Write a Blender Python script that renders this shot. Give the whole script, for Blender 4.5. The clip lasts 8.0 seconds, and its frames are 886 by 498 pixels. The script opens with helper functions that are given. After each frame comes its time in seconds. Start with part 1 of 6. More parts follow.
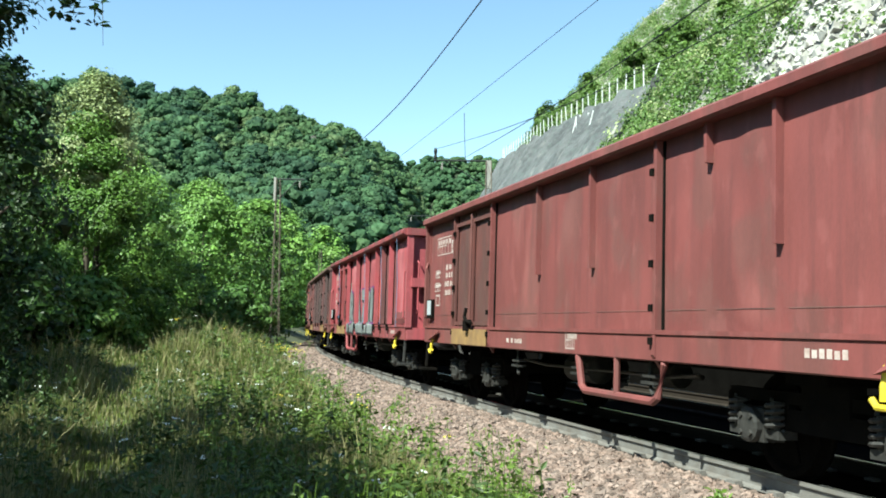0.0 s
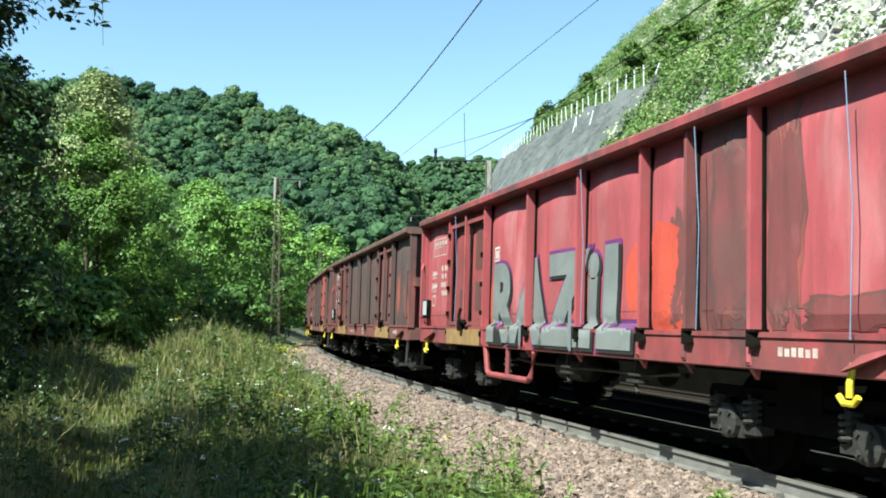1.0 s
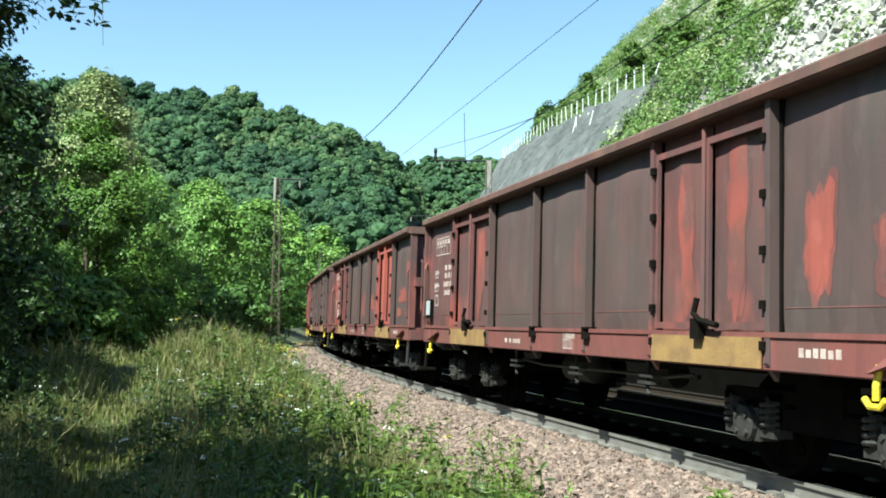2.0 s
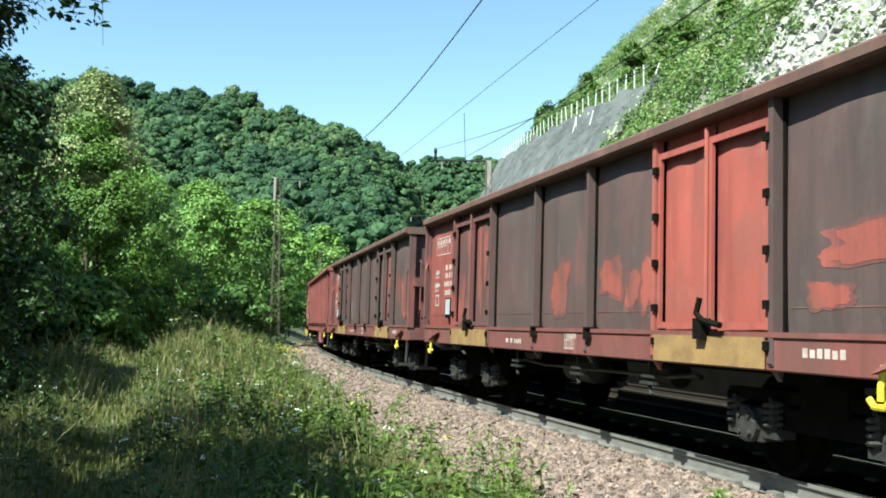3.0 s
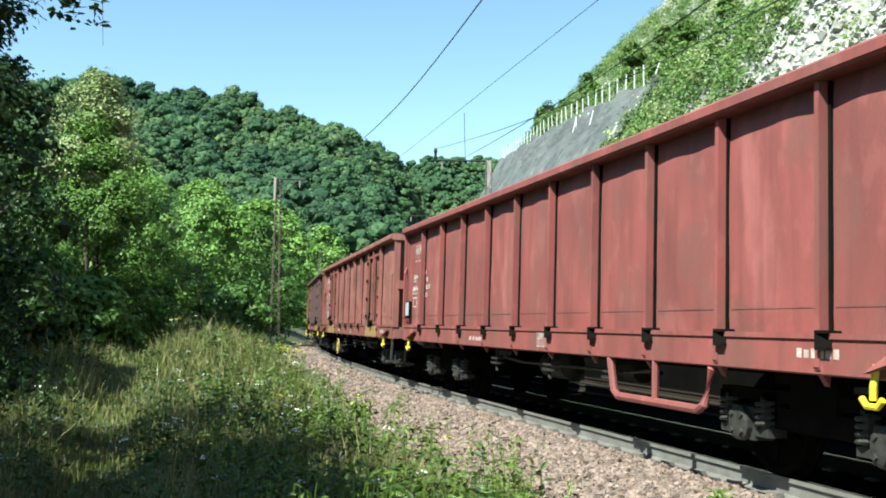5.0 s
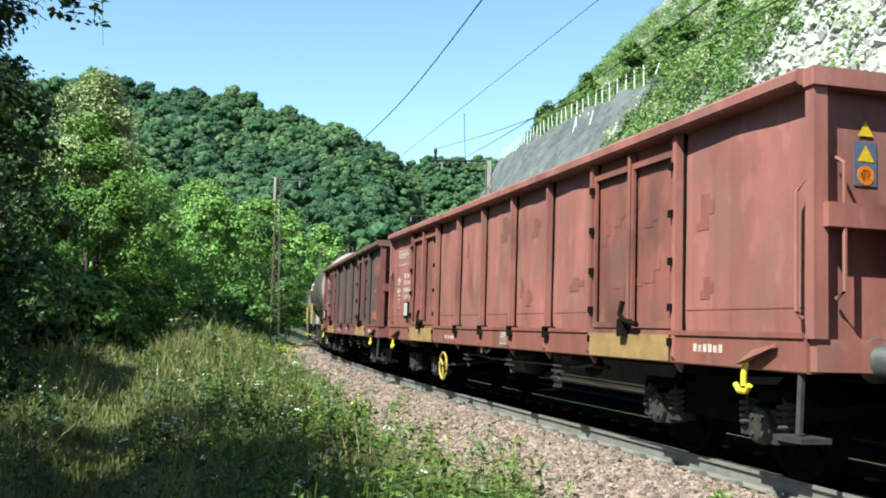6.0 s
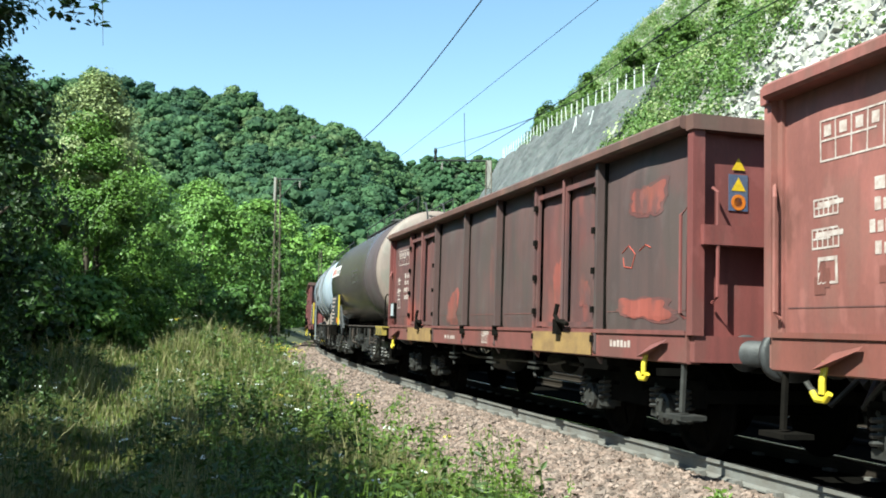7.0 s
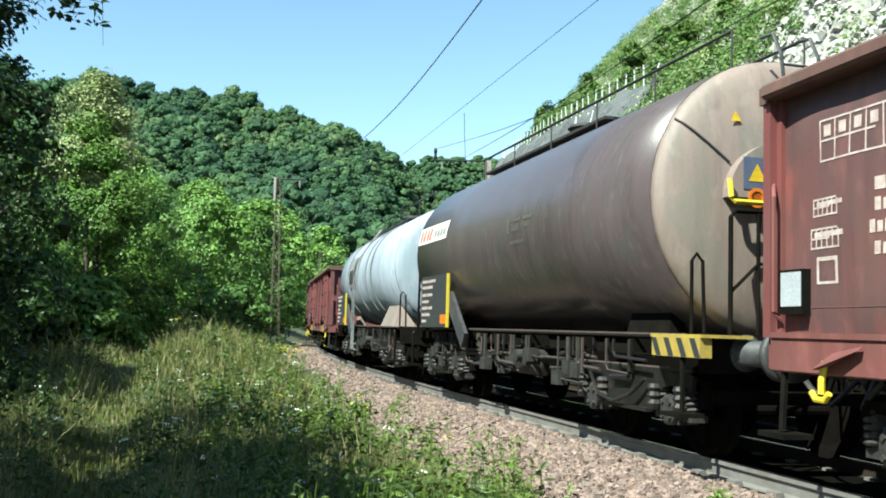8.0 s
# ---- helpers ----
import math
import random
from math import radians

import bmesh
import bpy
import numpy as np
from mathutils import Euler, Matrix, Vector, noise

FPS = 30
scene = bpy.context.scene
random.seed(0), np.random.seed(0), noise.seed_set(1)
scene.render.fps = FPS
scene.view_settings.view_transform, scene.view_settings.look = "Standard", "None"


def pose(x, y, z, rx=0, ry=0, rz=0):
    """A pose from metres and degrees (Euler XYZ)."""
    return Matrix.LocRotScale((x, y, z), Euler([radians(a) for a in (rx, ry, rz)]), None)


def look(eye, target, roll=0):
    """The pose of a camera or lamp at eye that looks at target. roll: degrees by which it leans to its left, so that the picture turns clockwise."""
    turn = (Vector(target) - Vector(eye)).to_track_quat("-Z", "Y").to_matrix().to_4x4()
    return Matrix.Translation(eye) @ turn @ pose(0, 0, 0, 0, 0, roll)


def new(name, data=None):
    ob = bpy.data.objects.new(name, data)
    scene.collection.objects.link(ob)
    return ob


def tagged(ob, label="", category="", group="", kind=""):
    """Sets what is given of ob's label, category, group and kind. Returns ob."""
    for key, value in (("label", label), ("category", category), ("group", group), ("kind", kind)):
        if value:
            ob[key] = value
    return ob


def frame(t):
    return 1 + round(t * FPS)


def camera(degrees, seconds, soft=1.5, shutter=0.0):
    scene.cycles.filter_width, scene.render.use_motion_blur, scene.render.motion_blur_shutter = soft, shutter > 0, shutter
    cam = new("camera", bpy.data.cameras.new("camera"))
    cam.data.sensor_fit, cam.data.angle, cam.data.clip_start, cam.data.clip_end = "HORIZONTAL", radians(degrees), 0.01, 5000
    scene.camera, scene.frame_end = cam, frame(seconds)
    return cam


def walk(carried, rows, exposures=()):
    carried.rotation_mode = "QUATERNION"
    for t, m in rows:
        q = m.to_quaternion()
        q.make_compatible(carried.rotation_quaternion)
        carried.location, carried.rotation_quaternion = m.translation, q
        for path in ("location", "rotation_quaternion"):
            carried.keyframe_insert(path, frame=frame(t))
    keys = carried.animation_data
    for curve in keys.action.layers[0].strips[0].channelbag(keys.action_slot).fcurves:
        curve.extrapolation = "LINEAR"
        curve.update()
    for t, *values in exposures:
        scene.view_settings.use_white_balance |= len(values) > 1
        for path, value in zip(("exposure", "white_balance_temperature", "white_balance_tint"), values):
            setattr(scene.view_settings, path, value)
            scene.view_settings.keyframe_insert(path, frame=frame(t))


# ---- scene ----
EYE = (0.0, 0.0, 1.284)
cam = camera(49.62, 8.0, soft=1.85)
VIEW = Matrix.Translation(EYE) @ pose(0, 0, 0, 94.526, 0, 0) @ pose(0, 0, 0, 0, 0, 0.85)
walk(cam, [(0.0, VIEW), (8.0, VIEW)], exposures=[(0.0, 1.58, 6120, -8), (8.0, 1.58, 6120, -8)])

# ---- daylight ----
SUN_EL, SUN_AZ = radians(50), radians(222)      # azimuth clockwise from +y
world = bpy.data.worlds.new("sky")
scene.world = world
world.use_nodes = True
wn = world.node_tree.nodes
sky = wn.new("ShaderNodeTexSky")
sky.sky_type, sky.sun_disc, sky.sun_elevation, sky.sun_rotation = "NISHITA", False, SUN_EL, SUN_AZ
sky.air_density, sky.dust_density, sky.ozone_density = 1.0, 0.15, 0.6
world.node_tree.links.new(sky.outputs[0], wn["Background"].inputs[0])
wn["Background"].inputs[1].default_value = 0.08
TO_SUN = Vector((math.sin(SUN_AZ) * math.cos(SUN_EL), math.cos(SUN_AZ) * math.cos(SUN_EL), math.sin(SUN_EL)))
sun = new("sun", bpy.data.lights.new("sun", "SUN"))
sun.data.energy, sun.data.angle, sun.data.color = 5.0, radians(0.53), (1.0, 0.95, 0.87)
sun.matrix_world = look((0, 0, 60), Vector((0, 0, 60)) - TO_SUN)


# ---- materials ----
def mat(name, colour, rough=0.7, metal=0.0, other=None, scale=4.0, amount=0.5, fine=40.0, bump=0.15,
        third=None, third_scale=1.2, third_at=0.62, stretch=(1, 1, 1), island=0.0, objrand=0.0, spec=0.5, trans=0.0, streak=0.0):
    """A surface in two colours mixed by noise, a third in stains of its own shape, fine grain and relief."""
    m = bpy.data.materials.new(name)
    m.use_nodes = True
    nt = m.node_tree
    n, l = nt.nodes, nt.links
    b = n["Principled BSDF"]
    b.inputs["Roughness"].default_value, b.inputs["Metallic"].default_value = rough, metal
    b.inputs["Specular IOR Level"].default_value = spec
    tc = n.new("ShaderNodeTexCoord")
    mp = n.new("ShaderNodeMapping")
    mp.inputs["Scale"].default_value = stretch
    l.new(tc.outputs["Object"], mp.inputs[0])

    def noise_at(s, detail=4):
        t = n.new("ShaderNodeTexNoise")
        t.inputs["Scale"].default_value, t.inputs["Detail"].default_value = s, detail
        l.new(mp.outputs[0], t.inputs["Vector"])
        return t.outputs["Fac"]

    def mix(f, a, c, mode="MIX"):
        x = n.new("ShaderNodeMix")
        x.data_type, x.blend_type = "RGBA", mode
        for sock, val in ((x.inputs["Factor"], f), (x.inputs["A"], a), (x.inputs["B"], c)):
            if isinstance(val, bpy.types.NodeSocket):
                l.new(val, sock)
            elif isinstance(val, tuple):
                sock.default_value = (*val[:3], 1)
            else:
                sock.default_value = val
        return x.outputs["Result"]

    def ramp(f, lo, hi):
        r = n.new("ShaderNodeMapRange")
        r.inputs["From Min"].default_value, r.inputs["From Max"].default_value = lo, hi
        l.new(f, r.inputs["Value"])
        return r.outputs["Result"]

    other = other or tuple(c * 0.6 for c in colour)
    f = ramp(noise_at(scale), 0.5 - 0.25 / max(amount, 0.05) * 0.5, 0.5 + 0.25 / max(amount, 0.05) * 0.5)
    c = mix(f, colour, other)
    if third:
        c = mix(ramp(noise_at(third_scale, 6), third_at, third_at + 0.11), c, third)
    if streak:
        ms = n.new("ShaderNodeMapping")
        ms.inputs["Scale"].default_value = (9, 9, 0.55)
        l.new(tc.outputs["Object"], ms.inputs[0])
        t = n.new("ShaderNodeTexNoise")
        t.inputs["Scale"].default_value, t.inputs["Detail"].default_value = 1.0, 5
        l.new(ms.outputs[0], t.inputs["Vector"])
        k = n.new("ShaderNodeMath")
        k.operation = "MULTIPLY"
        k.inputs[1].default_value = streak
        l.new(ramp(t.outputs["Fac"], 0.48, 0.72), k.inputs[0])
        c = mix(k.outputs[0], c, tuple(x * 0.38 + 0.012 for x in colour))
        # rubbed and rusty patches with ragged rims, and a film of brake dust
        q = n.new("ShaderNodeMath")
        q.operation = "MULTIPLY"
        q.inputs[1].default_value = streak * 0.95
        l.new(ramp(noise_at(2.3, 9), 0.52, 0.6), q.inputs[0])
        c = mix(q.outputs[0], c, (colour[0] * 0.5 + 0.025, colour[1] * 0.7 + 0.02, colour[2] * 0.65 + 0.018))
        q = n.new("ShaderNodeMath")
        q.operation = "MULTIPLY"
        q.inputs[1].default_value = streak * 0.5
        l.new(ramp(noise_at(5.5, 7), 0.58, 0.66), q.inputs[0])
        c = mix(q.outputs[0], c, tuple(min(0.8, x * 1.35 + 0.02) for x in colour))
    g = noise_at(fine, 3)
    gr = ramp(g, 0.2, 0.8)
    c = mix(0.13 if streak else 0.35, c, mix(gr, tuple(x * 0.55 for x in colour), tuple(min(1, x * 1.45) for x in colour)))
    for strength, node, outlet in ((island, "ShaderNodeNewGeometry", "Random Per Island"), (objrand, "ShaderNodeObjectInfo", "Random")):
        if strength:
            q = n.new(node).outputs[outlet]
            r = n.new("ShaderNodeMapRange")
            r.inputs["To Min"].default_value, r.inputs["To Max"].default_value = 1 - strength, 1 + strength
            l.new(q, r.inputs["Value"])
            h = n.new("ShaderNodeHueSaturation")
            l.new(r.outputs["Result"], h.inputs["Value"])
            l.new(c, h.inputs["Color"])
            c = h.outputs["Color"]
    l.new(c, b.inputs["Base Color"])
    if bump:
        bp = n.new("ShaderNodeBump")
        bp.inputs["Strength"].default_value, bp.inputs["Distance"].default_value = bump, 0.02
        l.new(g, bp.inputs["Height"])
        l.new(bp.outputs[0], b.inputs["Normal"])
    if trans:
        tr = n.new("ShaderNodeBsdfTranslucent")
        l.new(c, tr.inputs["Color"])
        ms = n.new("ShaderNodeMixShader")
        ms.inputs[0].default_value = trans
        l.new(b.outputs[0], ms.inputs[1])
        l.new(tr.outputs[0], ms.inputs[2])
        l.new(ms.outputs[0], n["Material Output"].inputs["Surface"])
    return m


def leaf_mat(name, colour, other, scale=0.25, island=0.35, trans=0.25):
    return mat(name, colour, 0.5, 0, other, scale, 0.8, 3.0, 0.0, island=island, spec=0.35, trans=trans)


# leaf copy for trees in shade, the shade put into its colour
M_LEAF_SHADED = leaf_mat("leaf_shaded", (0.0142, 0.0355, 0.0059), (0.0284, 0.0594, 0.0092))
M_LEAF = leaf_mat("leaf", (0.0775, 0.1525, 0.0213), (0.1192, 0.1966, 0.0328))
M_LEAF_MID = leaf_mat("leaf_mid", (0.0536, 0.1148, 0.0199), (0.0842, 0.1492, 0.0291))
# brighter leaf copy for the far trees, with sunlight put into its colour
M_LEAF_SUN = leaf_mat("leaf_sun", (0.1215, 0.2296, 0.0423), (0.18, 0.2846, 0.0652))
M_LEAF_PALE = leaf_mat("leaf_pale", (0.2649, 0.2927, 0.1394), (0.1533, 0.2161, 0.0558))
M_GRASS = leaf_mat("grass", (0.0779, 0.1112, 0.0208), (0.1372, 0.1409, 0.0408), scale=0.5)
M_STRAW = leaf_mat("straw", (0.2461, 0.2183, 0.1032), (0.1588, 0.1588, 0.0596), scale=0.7)
M_FLOWER = mat("flower", (0.57, 0.456, 0.038), 0.6)
M_UMBEL = mat("umbel", (0.57, 0.5852, 0.532), 0.6)
# shade under and behind the train is put into this ballast's colour
M_BED_SHADE = mat("ballast_shade", (0.0053, 0.0048, 0.0043), 0.95, 0, (0.0032, 0.0029, 0.0027), 9, 0.9, 30, 0.3, spec=0.0)
M_WOODFLOOR = mat("woodland_floor", (0.0137, 0.0249, 0.0075), 0.95, 0, (0.02, 0.0312, 0.01), 0.15, 0.8, 1.2, 0.8)
# dark copy of the rail steel with the under-train shade in its colour
M_RAIL_SHADE = mat("rail_shade", (0.028, 0.0218, 0.0175), 0.85, 0, None, 4, 0.6, spec=0.1)
M_SOIL = mat("soil", (0.028, 0.0374, 0.0112), 0.95, 0, (0.0467, 0.0467, 0.0206), 0.6, 0.8, 9, 0.6)
M_BARK = mat("bark", (0.0686, 0.053, 0.0374), 0.9, 0, None, 3, 0.8, 25, 0.6)
M_BALLAST = mat("ballast", (0.1445, 0.0977, 0.0794), 0.9, 0, (0.1797, 0.1376, 0.1191), 6, 0.9, 60, 0.4, island=0.55)
M_BED = mat("ballast_bed", (0.081, 0.053, 0.0417), 0.95, 0, (0.0499, 0.0343, 0.028), 9, 0.9, 30, 1.0)
M_SLEEPER = mat("sleeper_concrete", (0.1778, 0.171, 0.1607), 0.9, 0, (0.0958, 0.0855, 0.0752), 3, 0.8, 50, 0.4, objrand=0.2)
M_RAIL = mat("rail_steel", (0.1642, 0.1573, 0.1505), 0.6, 0.1, (0.1026, 0.0855, 0.0718), 5, 0.7, 60, 0.2)
M_RAILTOP = mat("rail_head_polished", (0.3739, 0.3739, 0.3739), 0.25, 1.0)
M_WALL = mat("shotcrete", (0.0911, 0.0938, 0.0965), 0.95, 0, (0.0429, 0.0456, 0.0482), 0.5, 0.95, 5, 1.0, third=(0.1393, 0.1393, 0.134), third_scale=0.6, third_at=0.58, streak=0.7)
M_ROCK = mat("limestone", (0.2493, 0.2399, 0.2181), 0.95, 0, (0.1371, 0.1309, 0.1122), 0.8, 0.9, 5, 0.9, third=(0.081, 0.081, 0.0561), third_scale=0.9, third_at=0.52)
M_POST = mat("white_post", (0.6669, 0.6754, 0.6669), 0.6)
M_MAST = mat("mast_steel", (0.1246, 0.0997, 0.0748), 0.75, 0.0, (0.0623, 0.0467, 0.0343), 4, 0.8)
M_MAST_TOP = mat("mast_concrete", (0.2617, 0.2493, 0.2244), 0.85)
M_WIRE = mat("wire", (0.0187, 0.0218, 0.0218), 0.6, 0.6)
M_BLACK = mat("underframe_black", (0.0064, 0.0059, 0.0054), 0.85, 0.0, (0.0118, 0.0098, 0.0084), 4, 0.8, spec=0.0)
M_GREASE = mat("greasy_steel", (0.029, 0.0269, 0.025), 0.65, 0.1, (0.0076, 0.007, 0.0064), 8, 0.9)
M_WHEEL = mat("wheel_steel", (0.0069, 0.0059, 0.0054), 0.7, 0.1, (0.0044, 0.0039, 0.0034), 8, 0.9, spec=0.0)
M_BUFFER = mat("buffer_steel", (0.0486, 0.0486, 0.0526), 0.6, 0.2, (0.0194, 0.0194, 0.021), 8, 0.9)
M_YELLOW = mat("yellow_paint", (0.5437, 0.4182, 0.0209), 0.5, 0, (0.4182, 0.3136, 0.0348), 6, 0.6)
M_OCHRE = mat("ochre_paint", (0.2368, 0.1433, 0.053), 0.7, 0, (0.1246, 0.0717, 0.0374), 5, 0.8, third=(0.1246, 0.0561, 0.0312), third_scale=3)
M_WHITE = mat("white_paint", (0.57, 0.5548, 0.532), 0.6, 0, (0.456, 0.3952, 0.3648), 9, 0.7)
M_DECAL = mat("faded_lettering", (0.418, 0.3496, 0.3268), 0.7, 0, (0.2508, 0.1672, 0.1444), 12, 0.9)


# ---- mesh building ----
class Build:
    """Collects boxes, bars and sheets into one mesh."""

    def __init__(self):
        self.v, self.f = [], []

    def add(self, vs, fs):
        k = len(self.v)
        self.v += [tuple(p) for p in vs]
        self.f += [tuple(i + k for i in f) for f in fs]
        return self

    def box(self, x0, x1, y0, y1, z0, z1, m=None, c=0.0):
        """A box; c chamfers its long edges (the four along x)."""
        if c:
            prof = [(y0 + c, z0), (y1 - c, z0), (y1, z0 + c), (y1, z1 - c), (y1 - c, z1), (y0 + c, z1), (y0, z1 - c), (y0, z0 + c)]
            vs = [(x, y, z) for x in (x0, x1) for y, z in prof]
            fs = [(i, (i + 1) % 8, 8 + (i + 1) % 8, 8 + i) for i in range(8)] + [tuple(range(7, -1, -1)), tuple(range(8, 16))]
        else:
            vs = [(x, y, z) for x in (x0, x1) for y in (y0, y1) for z in (z0, z1)]
            fs = [(0, 1, 3, 2), (4, 6, 7, 5), (0, 4, 5, 1), (2, 3, 7, 6), (0, 2, 6, 4), (1, 5, 7, 3)]
        if m is not None:
            vs = [m @ Vector(p) for p in vs]
        return self.add(vs, fs)

    def tube(self, pts, r, n=8, r1=None, caps=True):
        """A round bar through the points, tapering from r to r1."""
        pts = [Vector(p) for p in pts]
        r1 = r if r1 is None else r1
        vs, fs = [], []
        for i, p in enumerate(pts):
            d = (pts[min(i + 1, len(pts) - 1)] - pts[max(i - 1, 0)]).normalized()
            a = d.cross(Vector((0, 0, 1)) if abs(d.z) < 0.9 else Vector((1, 0, 0))).normalized()
            b = d.cross(a)
            rr = r + (r1 - r) * i / max(1, len(pts) - 1)
            vs += [p + (a * math.cos(2 * math.pi * k / n) + b * math.sin(2 * math.pi * k / n)) * rr for k in range(n)]
        for i in range(len(pts) - 1):
            fs += [(i * n + k, i * n + (k + 1) % n, (i + 1) * n + (k + 1) % n, (i + 1) * n + k) for k in range(n)]
        if caps:
            fs += [tuple(range(n - 1, -1, -1)), tuple(range((len(pts) - 1) * n, len(pts) * n))]
        return self.add(vs, fs)

    def turned(self, prof, axis="y", at=(0, 0, 0), n=20):
        """A lathe form: prof is (along the axis, radius)."""
        vs, fs = [], []
        for h, r in prof:
            for k in range(n):
                a = 2 * math.pi * k / n
                p = {"x": (h, r * math.cos(a), r * math.sin(a)), "y": (r * math.sin(a), h, r * math.cos(a)), "z": (r * math.cos(a), r * math.sin(a), h)}[axis]
                vs.append((p[0] + at[0], p[1] + at[1], p[2] + at[2]))
        for i in range(len(prof) - 1):
            fs += [(i * n + k, i * n + (k + 1) % n, (i + 1) * n + (k + 1) % n, (i + 1) * n + k) for k in range(n)]
        fs += [tuple(range(n - 1, -1, -1)), tuple(range((len(prof) - 1) * n, len(prof) * n))]
        return self.add(vs, fs)

    def mesh(self, name, material, smooth=False):
        me = bpy.data.meshes.new(name)
        me.from_pydata(self.v, [], self.f)
        me.materials.append(material)
        if smooth:
            me.polygons.foreach_set("use_smooth", [True] * len(me.polygons))
        return me


def part(name, b, material, parent=None, label="", smooth=False):
    """Links a Build (or a ready mesh) as one mesh object under its thing."""
    me = b.mesh(name, material, smooth) if isinstance(b, Build) else b
    ob = new(name, me)
    if parent is not None:
        ob.parent = parent
    if label:
        tagged(ob, label)
    return ob


def thing(name, label, category, group="", kind="", m=None):
    ob = new(name)
    ob.empty_display_size = 0.2
    if m is not None:
        ob.matrix_basis = m
    return tagged(ob, label, category, group, kind)


def bulk(name, verts, faces, material, smooth=False):
    me = bpy.data.meshes.new(name)
    verts = np.asarray(verts, dtype=np.float32)
    faces = np.asarray(faces, dtype=np.int32)
    k = faces.shape[1]
    me.vertices.add(len(verts))
    me.vertices.foreach_set("co", verts.ravel())
    me.loops.add(faces.size)
    me.loops.foreach_set("vertex_index", faces.ravel())
    me.polygons.add(len(faces))
    me.polygons.foreach_set("loop_start", np.arange(0, faces.size, k, dtype=np.int32))
    me.update(calc_edges=True)
    me.materials.append(material)
    me.polygons.foreach_set("use_smooth", np.full(len(faces), smooth, dtype=bool))
    return me


# ---- the line of the track ----
S_LO, S_HI, DS = -260.0, 60.0, 0.25
_s = np.arange(S_LO, S_HI + DS, DS)
_k = np.interp(_s, [-122, -45, -5, 12, 24], [0, 0.00235, 0.00369, -0.006, 0])
_a = np.concatenate([[0], np.cumsum((_k[1:] + _k[:-1]) / 2 * DS)])
_a += radians(15.51) - np.interp(0, _s, _a)
_x = np.concatenate([[0], np.cumsum(np.sin((_a[1:] + _a[:-1]) / 2) * DS)])
_y = np.concatenate([[0], np.cumsum(-np.cos((_a[1:] + _a[:-1]) / 2) * DS)])
_x += 2.404 - np.interp(0, _s, _x)
_y += 13.463 - np.interp(0, _s, _y)
CANT = radians(0.9)


def track(s):
    return np.interp(s, _s, _x), np.interp(s, _s, _y), np.interp(s, _s, _a)


def beside(s, d, z, cant=0.0):
    """The place d metres from the track's middle towards the path side, at height z over the rails."""
    x, y, a = track(s)
    if cant:
        d, z = d * math.cos(cant) - z * math.sin(cant), z * math.cos(cant) + d * math.sin(cant)
    return (float(x - math.cos(a) * d), float(y - math.sin(a) * d), z)


def offset_of(x, y):
    """Lateral distance of places from the track's middle, towards the path side positive."""
    x, y = np.asarray(x, float), np.asarray(y, float)
    s = np.interp(-y, -_y[::1], _s)
    for _ in range(4):
        tx, ty, ta = track(s)
        s = np.clip(s + (x - tx) * np.sin(ta) - (y - ty) * np.cos(ta), S_LO, S_HI)
    tx, ty, ta = track(s)
    return -(x - tx) * np.cos(ta) - (y - ty) * np.sin(ta), s


def wave(x, y, f, seed=0):
    """Smooth uneven ground, cheap and repeatable."""
    return (np.sin(x * f + seed) * np.cos(y * f * 0.83 + 1.7 * seed) + 0.6 * np.sin(x * f * 1.9 + y * f * 1.3 + 2.3 * seed) + 0.4 * np.sin(y * f * 2.7 - x * f * 1.1 + seed * 0.7)) / 2


def ground_z(x, y):
    d, s = offset_of(x, y)
    bed = np.where(np.abs(d) < 1.9, -0.24 + 0.045 * d, 0)
    left = -0.56 - np.clip((d - 1.9) / 1.1, 0, 1) * 0.12 + np.clip((d - 6) / 10, 0, 1) * 0.25 + np.clip((y - 20) / 22, 0, 1) * np.clip((d - 3.2) / 3, 0, 1) * 1.2
    left = left + 0.7 * np.exp(-((y - 27) / 6.5) ** 2 - ((x + 6.6) / 3.0) ** 2)
    left = left + np.clip((d - 2.6) / 2, 0, 1) * 0.1 * wave(x, y, 0.5, 1)
    right = -0.42 + 0.06 * np.clip(d, -9, 0)
    return np.where(d > 1.9, left, np.where(d < -1.9, right, bed))


# ---- ground ----
def make_ground():
    xs = np.concatenate([-np.geomspace(3000, 62, 18), np.arange(-60, 44, 0.8), np.geomspace(46, 3000, 18)])
    ys = np.concatenate([-np.geomspace(3000, 32, 16), np.arange(-30, 130, 0.8), np.geomspace(133, 3500, 18)])
    X, Y = np.meshgrid(xs, ys, indexing="ij")
    Z = ground_z(X, Y)
    n, m = X.shape
    i = np.arange(n * m).reshape(n, m)
    f = np.stack([i[:-1, :-1], i[1:, :-1], i[1:, 1:], i[:-1, 1:]], -1).reshape(-1, 4)
    ob = new("ground", bulk("ground", np.stack([X, Y, Z], -1).reshape(-1, 3), f, M_SOIL, True))
    return tagged(ob, "uneven meadow ground of dark soil and grass beside the railway", "ground", kind="structure")


make_ground()


def strip(name, profile, s0, s1, step, material, cant=0.0, smooth=False, closed=False):
    """Sweeps a profile of (offset, height) along the track."""
    ss = np.arange(s0, s1 + step / 2, step)
    vs = [beside(s, d, z, cant) for s in ss for d, z in profile]
    k = len(profile)
    fs = []
    for i in range(len(ss) - 1):
        for j in range(k if closed else k - 1):
            a, b = i * k + j, i * k + (j + 1) % k
            fs.append((a, b, b + k, a + k))
    me = bpy.data.meshes.new(name)
    me.from_pydata(vs, [], fs)
    me.materials.append(material)
    if smooth:
        me.polygons.foreach_set("use_smooth", [True] * len(fs))
    return me


